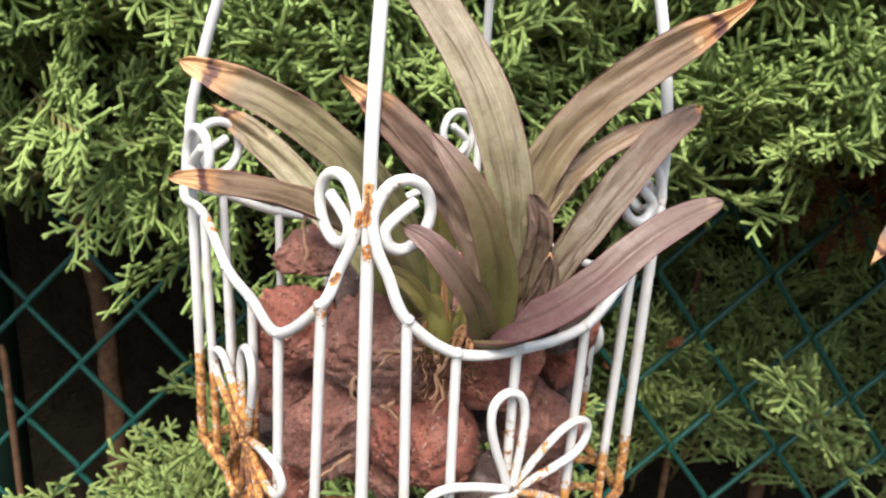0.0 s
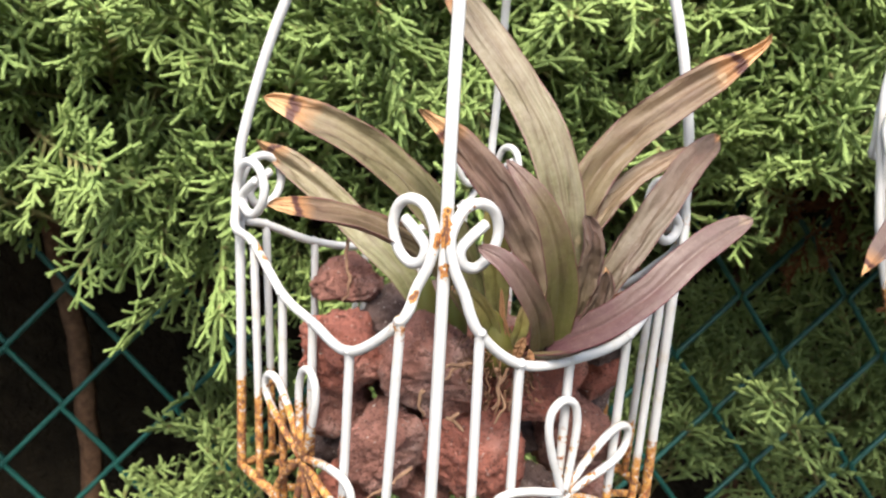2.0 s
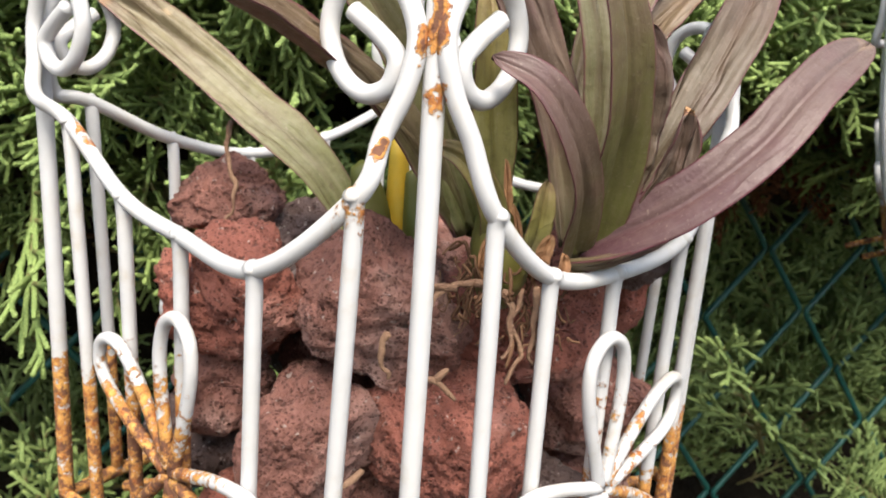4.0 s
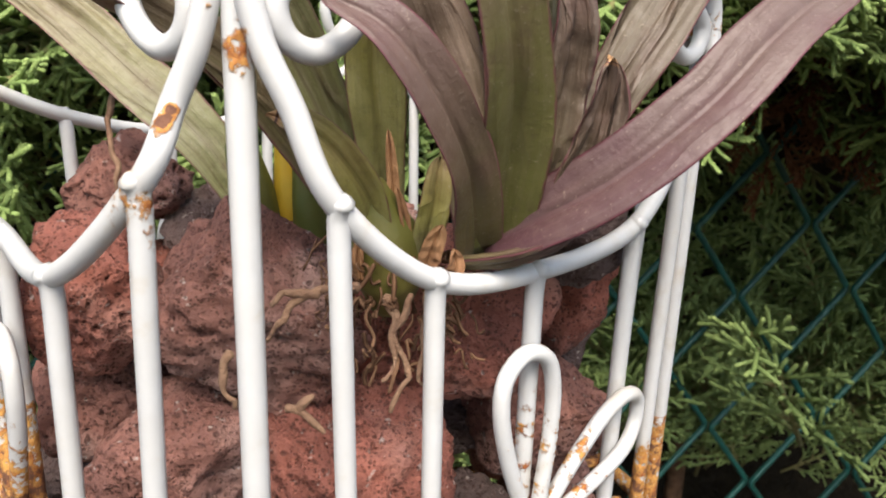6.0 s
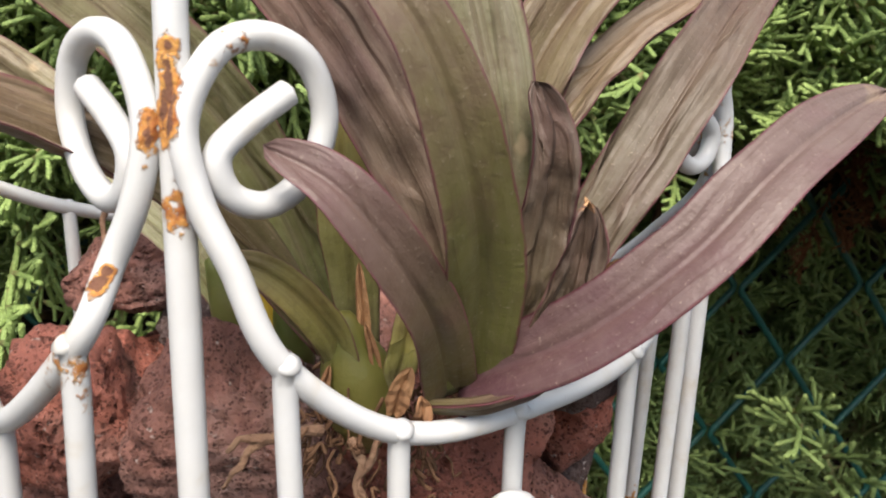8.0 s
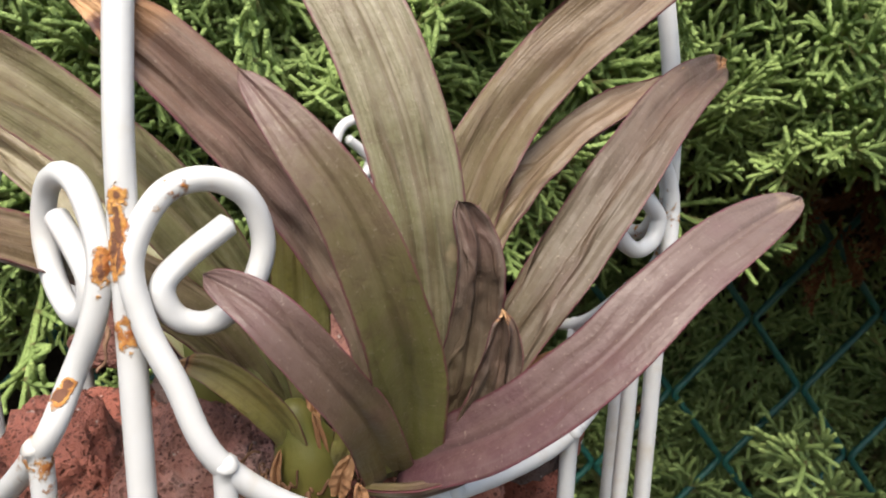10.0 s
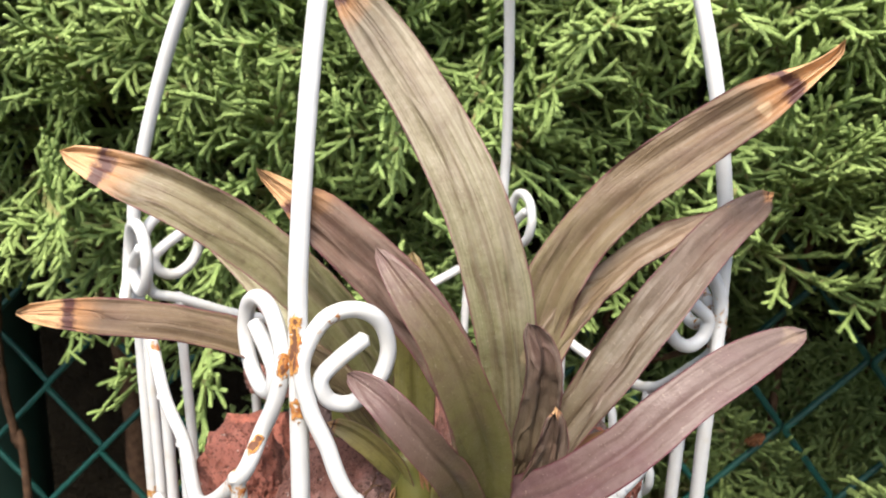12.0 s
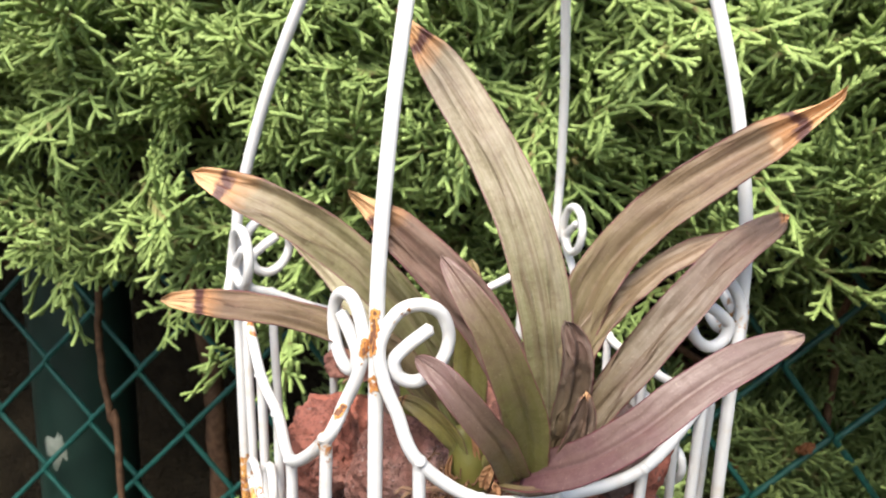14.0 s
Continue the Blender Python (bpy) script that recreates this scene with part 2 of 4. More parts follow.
M_POST = plain("dark_green_paint", (0.004, 0.017, 0.012), (0.006, 0.024, 0.017), 30, 0.5, 0.2)
# Near-black on purpose: the shade behind the sprays is put into this colour.
M_SHADE_SHEET = plain("near_black_shade", (0.024, 0.019, 0.012), (0.011, 0.009, 0.006), 24, 0.95, 1.0, 0.02)
M_SOIL = plain("shaded_soil", (0.040, 0.028, 0.019), (0.022, 0.016, 0.011), 14, 0.95, 0.8, 0.02)
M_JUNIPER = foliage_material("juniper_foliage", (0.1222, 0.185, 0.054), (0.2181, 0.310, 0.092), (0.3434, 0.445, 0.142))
# Darker copy of the juniper: shade within and under the hedge, in its colours.
M_JUNIPER_SHADED = foliage_material("juniper_shade_tint", (0.1090, 0.160, 0.050), (0.1908, 0.270, 0.085), (0.2944, 0.37, 0.12))
M_DRY = plain("dry_foliage", (0.19, 0.085, 0.04), (0.09, 0.04, 0.02), 90, 0.9, 0.5)


# ---- mesh tools ----
def mesh_of(name, verts, faces, mat, attrs=None, smooth=True):
    me = bpy.data.meshes.new(name)
    me.from_pydata([tuple(v) for v in verts], [], [tuple(int(i) for i in f) for f in faces])
    me.materials.append(mat)
    for key, values in (attrs or {}).items():
        a = me.attributes.new(key, "FLOAT", "POINT")
        a.data.foreach_set("value", np.asarray(values, dtype=np.float32))
    if smooth:
        me.polygons.foreach_set("use_smooth", [True] * len(me.polygons))
    me.update()
    return me


def part(name, me, parent, label=""):
    ob = new(name, me)
    ob.parent = parent
    if label:
        tagged(ob, label=label)
    return ob


def spline(points, per=8):
    """Catmull-Rom through the points."""
    p = np.array(points, dtype=float)
    p = np.vstack([2 * p[0] - p[1], p, 2 * p[-1] - p[-2]])
    out = []
    for i in range(1, len(p) - 2):
        for k in range(per):
            s = k / per
            a, b, c, d = p[i - 1], p[i], p[i + 1], p[i + 2]
            out.append(0.5 * (2 * b + (c - a) * s + (2 * a - 5 * b + 4 * c - d) * s * s + (3 * b - a - 3 * c + d) * s ** 3))
    out.append(p[-2])
    return np.array(out)


def tube(path, radius, sides=10, closed=False):
    """Verts and faces of a round wire along a path; radius is a number or one for each point."""
    path = np.asarray(path, dtype=float)
    n = len(path)
    radius = np.full(n, radius) if np.isscalar(radius) else np.asarray(radius)
    tan = (np.roll(path, -1, 0) - np.roll(path, 1, 0)) if closed else np.gradient(path, axis=0)
    tan /= np.linalg.norm(tan, axis=1)[:, None] + 1e-12
    ref = np.array([0, 0, 1.0]) if abs(tan[0][2]) < 0.9 else np.array([1.0, 0, 0])
    side = np.cross(tan[0], ref)
    side /= np.linalg.norm(side)
    verts = []
    for i in range(n):
        side = side - tan[i] * (side @ tan[i])
        side /= np.linalg.norm(side)
        up = np.cross(tan[i], side)
        for k in range(sides):
            a = 2 * math.pi * k / sides
            verts.append(path[i] + radius[i] * (math.cos(a) * side + math.sin(a) * up))
    faces = []
    for i in range(n if closed else n - 1):
        j = (i + 1) % n
        for k in range(sides):
            l = (k + 1) % sides
            faces.append((i * sides + k, i * sides + l, j * sides + l, j * sides + k))
    if not closed:
        for i, flip in ((0, True), (n - 1, False)):
            c = len(verts)
            verts.append(path[i] + tan[i] * radius[i] * (-0.55 if flip else 0.55))
            for k in range(sides):
                l = (k + 1) % sides
                f = (i * sides + k, i * sides + l, c)
                faces.append(f[::-1] if flip else f)
    return verts, faces


def merged(pieces):
    verts, faces = [], []
    for v, f in pieces:
        k = len(verts)
        verts.extend(v)
        faces.extend(tuple(i + k for i in q) for q in f)
    return verts, faces


# ---- ground and backdrop ----
def grid_sheet(name, x0, x1, y0, y1, nx, ny, height, mat):
    xs, ys = np.linspace(x0, x1, nx), np.linspace(y0, y1, ny)
    verts = [(x, y, height(x, y)) for y in ys for x in xs]
    faces = [(j * nx + i, j * nx + i + 1, (j + 1) * nx + i + 1, (j + 1) * nx + i) for j in range(ny - 1) for i in range(nx - 1)]
    return new(name, mesh_of(name, verts, faces, mat))


ground = grid_sheet("ground", -150, 150, -150, 150, 61, 61, lambda x, y: 0.03 * noise.noise((x * 0.2, y * 0.2, 0)), M_SOIL)
tagged(ground, "dark bare garden soil under the hedge", "ground", kind="structure")


def shade_sheet():
    """An added lumpy sheet with an overhanging upper half: near-black for the hedge's inner shade, and it keeps
    skylight out.
    """
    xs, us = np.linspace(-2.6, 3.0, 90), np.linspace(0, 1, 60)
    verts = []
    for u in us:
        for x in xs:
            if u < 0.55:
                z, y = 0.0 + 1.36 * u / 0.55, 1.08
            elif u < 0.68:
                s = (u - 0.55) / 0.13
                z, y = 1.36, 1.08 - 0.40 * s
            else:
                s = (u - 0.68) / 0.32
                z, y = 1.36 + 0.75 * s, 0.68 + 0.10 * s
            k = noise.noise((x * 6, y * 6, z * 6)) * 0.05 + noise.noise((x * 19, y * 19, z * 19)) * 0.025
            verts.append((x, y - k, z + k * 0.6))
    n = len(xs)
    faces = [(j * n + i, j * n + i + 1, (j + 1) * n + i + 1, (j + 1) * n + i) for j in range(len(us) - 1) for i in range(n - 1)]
    return new("backdrop", mesh_of("backdrop", verts, faces, M_SHADE_SHEET))


tagged(shade_sheet(), "added near-black sheet for the shade inside the hedge behind the fence", "hedge", kind="structure")


# ---- the wire basket ----
CORNERS = [Vector((-0.0128, 0.2003, 0)), Vector((0.0873, 0.2640, 0)), Vector((0.0225, 0.381, 0)), Vector((-0.0934, 0.284, 0))]
MIDDLE = Vector((0.002, 0.280, 0))
TOP, LOW = 1.384, 1.243
BACK = ((0.12, 0.006, 1.348), (0.29, 0.010, 1.332), (0.5, 0.0115, 1.329), (0.71, 0.010, 1.332), (0.88, 0.006, 1.348))
BACK_LEFT = ((0.10, 0.003, 1.354), (0.30, 0.005, 1.343), (0.54, 0.004, 1.339), (0.74, 0.003, 1.345), (0.91, 0.002, 1.356))
SIDES = (((0.082, 0.0082, 1.3440), (0.232, 0.0092, 1.3302), (0.425, 0.0106, 1.3277), (0.66, 0.0120, 1.3325), (0.86, 0.0070, 1.349)), BACK, BACK_LEFT,
         ((0.100, 0.0010, 1.352), (0.300, 0.0036, 1.337), (0.487, 0.0055, 1.3315), (0.738, 0.0122, 1.3305), (0.932, 0.0108, 1.3472)))
SCROLL = ((0.0062, 1.3580), (0.0032, 1.3662), (0.0022, 1.3755), (0.0066, 1.3838), (0.0131, 1.3858), (0.0191, 1.3827), (0.0214, 1.3755),
          (0.0187, 1.3684), (0.0131, 1.3647), (0.0079, 1.3662), (0.0062, 1.3710), (0.0098, 1.3748), (0.0160, 1.3790))
RUST_SPOTS = ((-0.0128, 0.1962, 1.3840, 0.0020, 1.09), (-0.0134, 0.1962, 1.3812, 0.0021, 1.22), (-0.0140, 0.1962, 1.3785, 0.0021, 1.25), (-0.0146, 0.1962, 1.3757, 0.0021, 1.25), (-0.0150, 0.1962, 1.3730, 0.0020, 1.19), (-0.0154, 0.1964, 1.3704, 0.0017, 1.03),
              (-0.0130, 0.1977, 1.3655, 0.0020, 0.50), (-0.0128, 0.1977, 1.3625, 0.0018, 0.42), (-0.0214, 0.1987, 1.3570, 0.0008, 0.85), (-0.0226, 0.1980, 1.3555, 0.0010, 1.05), (-0.0236, 0.1987, 1.3540, 0.0008, 0.80), (-0.0260, 0.2002, 1.345, 0.0040, 0.32),
              (-0.065, 0.2460, 1.268, 0.0260, 0.60), (0.041, 0.2299, 1.272, 0.0120, 0.50), (0.039, 0.2267, 1.292, 0.0120, 0.28), (0.087, 0.2680, 1.37, 0.0100, 0.22),
              (-0.080, 0.2720, 1.352, 0.0050, 0.32), (-0.004, 0.1992, 1.384, 0.0043, 0.21))


def rust_at(p, spots, low):
    """How rusted the coat is at p: eaten from the bottom rim upwards, and round the welds."""
    x, y, z = p
    edge = low + 0.020 + 0.026 * max(0.0, min(1.0, (-x - 0.03) / 0.04)) + 0.010 * max(0.0, min(1.0, (x - 0.03) / 0.04))
    r = max(0.0, min(1.0, (edge - z) / 0.008 + 0.3)) * 0.54 if z < edge + 0.004 else 0.0
    for sx, sy, sz, size, power in spots:
        d = ((x - sx) ** 2 + (y - sy) ** 2 + (z - sz) ** 2) ** 0.5 / size
        r = max(r, power * max(0.0, min(1.0, 1.6 - d)))
    return r


DRAW = [-0.015]


def lean(p, z):
    """The wall draws in and hangs a little askew below the rim."""
    d = max(0.0, 1.335 - z)
    k = 1.0 - DRAW[-1] * (d / 0.092) ** 1.5
    return MIDDLE + (p - MIDDLE) * k + Vector((0, 0.055 * d, 0))


def side_point(a, b, s, z, out):
    """A point of the basket's wall between two corners, s of the way along it and so far outside the straight line."""
    n = (b - a).normalized()
    p = lean(a.lerp(b, s) + Vector((n.y, -n.x, 0)) * out, z)
    return (p.x, p.y, z)


def bulge(bars, s):
    return float(np.interp(s, [0.0] + [q[0] for q in bars] + [1.0], [0.0] + [q[1] for q in bars] + [0.0]))


def wire(name, path, radius, parent, spots, low=LOW, sides=10, closed=False, label=""):
    v, f = tube(path, radius, sides, closed)
    me = mesh_of(name, v, f, M_WIRE, {"rust": [rust_at(q, spots, low) for q in v]})
    return part(name, me, parent, label)


def wire_basket(spots, label):
    basket = new("wire_basket")
    tagged(basket, label, "hanging basket", group="hanging baskets")
    for corner, a in enumerate(CORNERS):                            # four posts that close to a peak above
        pts = []
        for z, k in ((LOW, 1), (1.262, 1), (1.29, 1), (1.32, 1), (1.35, 1), (1.384, 1), (1.40, 0.978), (1.42, 0.930), (1.44, 0.868), (1.46, 0.79), (1.48, 0.70), (1.50, 0.59), (1.52, 0.46), (1.54, 0.30), (1.553, 0.15), (1.560, 0.03)):
            p = lean(MIDDLE + (a - MIDDLE) * k, z)
            pts.append((p.x + (-0.02 if corner == 0 else 0.05) * max(0.0, z - 1.384), p.y, z))
        wire("post", spline(pts, 14), 0.0021, basket, spots, sides=12)
    hook = [(MIDDLE.x + 0.009, MIDDLE.y, 1.558), (MIDDLE.x + 0.009, MIDDLE.y, 1.58)] + [(MIDDLE.x + 0.009 + 0.014 * math.sin(a), MIDDLE.y, 1.598 - 0.014 * math.cos(a)) for a in np.linspace(0.3, 5.0, 9)]
    wire("hook", spline(hook, 4), 0.0021, basket, spots)
    for i in range(4):
        a, b = CORNERS[i], CORNERS[(i + 1) % 4]
        length = (b - a).length
        bars = SIDES[i]
        flare = [0.0058, 0.0038] + [0.0026] * (len(SCROLL) - 2)
        left = [side_point(a, b, (u - (0.0022 if i == 0 else 0.0)) / length, z, o) for (u, z), o in zip(SCROLL, flare)][::-1]
        right = [side_point(a, b, 1 - u / length, z, o) for (u, z), o in zip(SCROLL, flare)]
        dip = [side_point(a, b, s, z, o) for s, o, z in bars]
        wire("scrolled_rim", spline(left + dip + right, 9), 0.00185, basket, spots, sides=12)
        for s, o, z in bars:
            path = [side_point(a, b, s + (0.5 - s) * (0.09 if i == 3 else 0.05) * (z - q) / 0.1, q, o) for q in np.linspace(LOW, z - 0.002, 7)]
            path.append(side_point(a, b, s, z + 0.0012, o + 0.0012))
            wire("bar", spline(path, 3), 0.00175, basket, spots)
        # wire flower on the middle bar
        flower = new("wire_flower")
        flower.parent = basket
        turns = ((97, 0.040), (32, 0.037), (-42, 0.036), (-125, 0.034), (178, 0.034)) if i % 2 == 0 else ((84, 0.040), (137, 0.038), (4, 0.036), (-58, 0.034), (-118, 0.034))
        for deg, size in turns:
            ca, sa = math.cos(radians(deg)), math.sin(radians(deg))
            loop = []
            for u, w in ((0.0015, 0.0010), (0.008, 0.0026), (0.018, 0.0052), (0.028, 0.0066), (0.035, 0.0052), (0.038, 0.0), (0.035, -0.0052), (0.028, -0.0066), (0.018, -0.0052), (0.008, -0.0026), (0.0015, -0.0010)):
                u = u * size / 0.038
                du, dz = u * ca - w * sa, u * sa + w * ca
                z = max(1.2745 + dz, LOW - 0.004)
                loop.append(side_point(a, b, bars[2][0] + du / length, z, bulge(bars, bars[2][0] + du / length) + 0.0036))
            wire("petal", spline(loop, 4), 0.0016, flower, spots)
    rim = [side_point(CORNERS[i], CORNERS[(i + 1) % 4], s, LOW, bulge(SIDES[i], s)) for i in range(4) for s in np.arange(0, 1, 0.1)]
    wire("bottom_rim", np.array(rim), 0.0021, basket, spots, closed=True)
    for k in range(-3, 4):
        y = MIDDLE.y + 0.012 + k * 0.021
        half = 0.076 * math.sqrt(1 - (k / 4.4) ** 2) * (1.05 - DRAW[-1] * 1.5)
        wire("bottom_bar", np.array([(MIDDLE.x - half, y, LOW), (MIDDLE.x, y, LOW), (MIDDLE.x + half, y, LOW)]), 0.0017, basket, spots, sides=8)
    return basket


basket = wire_basket(RUST_SPOTS, "white coated wire hanging basket with scrolls and rusty flowers")


# ---- lava rocks ----
def lava_rock(name, centre, size, kind, seed, stretch=(1, 1, 1), label="", fine=True):
    rng = random.Random(seed)
    bm = bmesh.new()
    bmesh.ops.create_icosphere(bm, subdivisions=5 if fine else 4, radius=1.0)
    planes = []
    for _ in range(13):
        d = Vector((rng.gauss(0, 1), rng.gauss(0, 1), rng.gauss(0, 1))).normalized()
        planes.append((d, rng.uniform(0.60, 0.90)))
    off = Vector((seed * 7.3, seed * 1.7, seed * 3.1))
    for v in bm.verts:
        p = v.co.copy()
        for d, h in planes:
            k = p.dot(d) - h
            if k > 0:
                p -= d * (k * 0.93)
        n = p.normalized()
        r = noise.noise(p * 1.7 + off) * 0.16 + noise.noise(p * 4.2 + off) * 0.075 + noise.noise(p * 9.5 + off) * 0.045 + noise.noise(p * 21 + off) * 0.026 + noise.noise(p * 44 + off) * 0.012
        pit = noise.noise(p * 13.0 + off * 2)
        r -= max(0.0, pit - 0.22) * 0.30 + max(0.0, noise.noise(p * 27.0 + off * 3) - 0.35) * 0.20
        p += n * r
        v.co = Vector((p.x * stretch[0], p.y * stretch[1], p.z * stretch[2])) * size
    me = bpy.data.meshes.new(name)
    bm.to_mesh(me)
    bm.free()
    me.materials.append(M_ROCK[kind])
    me.polygons.foreach_set("use_smooth", [True] * len(me.polygons))
    ob = new(name, me)
    ob.location = centre
    ob.rotation_euler = (rng.uniform(-0.4, 0.4), rng.uniform(-0.4, 0.4), rng.uniform(0, 6.28))
    return tagged(ob, label or ("reddish-brown porous lava rock", "brown porous lava rock", "dark grey porous lava rock", "brick-red porous lava rock")[kind] + " in the wire basket", "rock", group="lava rocks in the basket")


ROCKS = (
    ((-0.0555, 0.304, 1.3265), 0.0198, 1, (1.15, 0.9, 0.80)), ((-0.060, 0.286, 1.303), 0.026, 3, (1.15, 1, 0.85)), ((-0.026, 0.296, 1.308), 0.026, 2, (1.1, 1, 0.8)),
    ((-0.0150, 0.244, 1.3105), 0.0262, 1, (1, 0.9, 1)), ((-0.0445, 0.246, 1.3110), 0.0190, 0, (1, 0.9, 1)), ((-0.0405, 0.247, 1.286), 0.0225, 1, (1, 0.9, 0.95)),
    ((0.0035, 0.241, 1.2835), 0.0265, 0, (1, 0.85, 0.95)), ((0.0323, 0.248, 1.3040), 0.0255, 0, (1.05, 0.9, 0.95)), ((0.0690, 0.268, 1.309), 0.0235, 3, (0.85, 0.9, 1.2)),
    ((0.048, 0.252, 1.322), 0.0165, 2, (1, 1, 0.9)), ((0.050, 0.246, 1.285), 0.0225, 1, (1, 0.8, 0.9)), ((-0.064, 0.262, 1.277), 0.022, 2, (0.9, 0.9, 1)),
    ((-0.067, 0.292, 1.272), 0.023, 1, (0.9, 1, 0.9)), ((0.002, 0.272, 1.288), 0.027, 1, (1, 1, 0.9)), ((0.034, 0.274, 1.282), 0.027, 2, (1, 1, 0.9)),
    ((0.063, 0.276, 1.270), 0.022, 0, (0.9, 1, 0.9)), ((-0.012, 0.252, 1.266), 0.022, 1, (1, 0.8, 0.8)), ((0.022, 0.242, 1.265), 0.021, 2, (1, 0.8, 0.8)),
    ((0.002, 0.322, 1.302), 0.027, 1, (1.1, 1, 0.8)), ((0.040, 0.318, 1.300), 0.027, 0, (1, 1, 0.8)), ((-0.030, 0.328, 1.288), 0.026, 2, (1, 1, 0.9)),
    ((0.018, 0.290, 1.312), 0.023, 1, (1, 1, 0.7)), ((0.052, 0.300, 1.308), 0.021, 2, (1, 1, 0.8)), ((-0.050, 0.250, 1.262), 0.019, 0, (1, 0.9, 0.7)),
    ((0.046, 0.250, 1.262), 0.019, 1, (1, 0.9, 0.7)), ((0.012, 0.345, 1.285), 0.022, 1, (1, 0.8, 1)), ((-0.058, 0.310, 1.290), 0.022, 0, (1, 0.9, 1)),
    ((-0.042, 0.286, 1.320), 0.0185, 2, (1, 1, 0.8)), ((-0.066, 0.266, 1.296), 0.0175, 1, (0.9, 0.9, 1)), ((0.054, 0.272, 1.288), 0.019, 2, (0.9, 1, 1)),
)


def settled(rocks):
    """Rocks pushed apart until they only touch, and kept inside the wires."""
    at = [lean(Vector((c[0], c[1], 0)), c[2]) + Vector((0, 0, c[2])) for c, *_ in rocks]
    size = [r[1] * 0.80 for r in rocks]
    for _ in range(80):
        for i in range(len(at)):
            for j in range(i):
                d = at[i] - at[j]
                gap = 0.90 * (size[i] + size[j]) - d.length
                if gap > 0:
                    d = d.normalized() * gap
                    wi, wj = (0.12 if i < 11 else 1.0), (0.12 if j < 11 else 1.0)
                    at[i] += d * (wi / (wi + wj))
                    at[j] -= d * (wj / (wi + wj))
        for i, p in enumerate(at):
            mid = lean(MIDDLE, p.z)
            off = Vector((p.x - mid.x, p.y - mid.y))
            most = 0.0725 - size[i]
            if off.length > most:
                off = off.normalized() * most
            p.x, p.y, p.z = mid.x + off.x, mid.y + off.y, min(max(p.z, LOW + size[i] * 0.8), 1.3285 if i < 11 else 1.308)
    return at


PLACES = settled(ROCKS)
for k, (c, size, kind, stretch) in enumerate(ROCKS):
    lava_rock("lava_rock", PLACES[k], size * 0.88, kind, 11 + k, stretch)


# ---- the orchid ----
def leaf_mesh(name, points, width, mat, normal, fold=0.25, dry=0.0, point=2.2, thick=0.0012, ripple=0.0, seed=0, base_width=0.55, crease=0.0):
    """A strap leaf along a path from base to tip: a shallow trough with thickness, a keel and a blunt or drawn-out tip."""
    path = spline(points, 10)
    seg = np.r_[0, np.cumsum(np.linalg.norm(np.diff(path, axis=0), axis=1))]
    us = np.linspace(0, 1, 46)
    path = np.array([[np.interp(u * seg[-1], seg, path[:, k]) for k in range(3)] for u in us])
    tan = np.gradient(path, axis=0)
    tan /= np.linalg.norm(tan, axis=1)[:, None]
    cols = np.linspace(-1, 1, 21)
    verts, along, across, dryness = [], [], [], []
    for layer in (1, -1):
        for i, u in enumerate(us):
            n = np.array(normal, dtype=float)
            if n.ndim == 2:
                n = n[0] * (1 - u) + n[1] * u
            n -= tan[i] * (n @ tan[i])
            n /= np.linalg.norm(n)
            s = np.cross(tan[i], n)
            w = width * 0.5 * min(1.0, base_width + (1 - base_width) * min(1.0, u / 0.35)) * max(0.0, 1 - u ** (point * 3.2)) ** 0.55
            w *= 1 - 0.10 * u
            if dry > 0:                              # the burnt tip shrinks
                w *= 1 - (0.46 if point < 3 else 0.16) * max(0.0, min(1.0, (u - (1 - dry * 1.3)) / (dry * 0.8)))
            w *= 1 + 0.06 * noise.noise((u * 7, seed * 3.1, 0))
            for c in cols:
                wob = ripple * noise.noise((u * 6, c * 1.6, seed * 5.3)) + (0.0007 if crease > 0.001 else 0.00012) * min(1.0, width / 0.012) ** 2.5 * noise.noise((u * 16, c * 2.5, seed))
                folds = crease * noise.noise((c * 2.1 + 0.8 * math.sin(u * 4 + seed), u * 1.6, seed * 7.7))
                lift = fold * w * (abs(c) ** 1.3) + wob + folds - 0.0007 * math.exp(-(c / 0.12) ** 2)
                t2 = thick * (1 - 0.8 * abs(c) ** 4) * 0.5 * (1 - 0.6 * u ** 8)
                curl = 1 - 0.10 * fold * c * c
                verts.append(path[i] + s * (w * c * curl) + n * (lift + layer * t2))
                along.append(u)
                across.append(c)
                dryness.append(max(0.0, min(1.0, (u - (1 - dry * 2)) / (dry * 2))) if dry > 0 else 0.0)
    m, k = len(cols), len(us)
    faces = []
    for layer in (0, 1):
        o = layer * m * k
        for i in range(k - 1):
            for j in range(m - 1):
                f = (o + i * m + j, o + i * m + j + 1, o + (i + 1) * m + j + 1, o + (i + 1) * m + j)
                faces.append(f[::-1] if layer == 0 else f)
    for i in range(k - 1):
        for j in (0, m - 1):
            faces.append((i * m + j, (i + 1) * m + j, m * k + (i + 1) * m + j, m * k + i * m + j))
    for i in (0, k - 1):
        for j in range(m - 1):
            faces.append((i * m + j, i * m + j + 1, m * k + i * m + j + 1, m * k + i * m + j))
    return mesh_of(name, verts, faces, mat, {"along": along, "across": across, "dry": dryness})


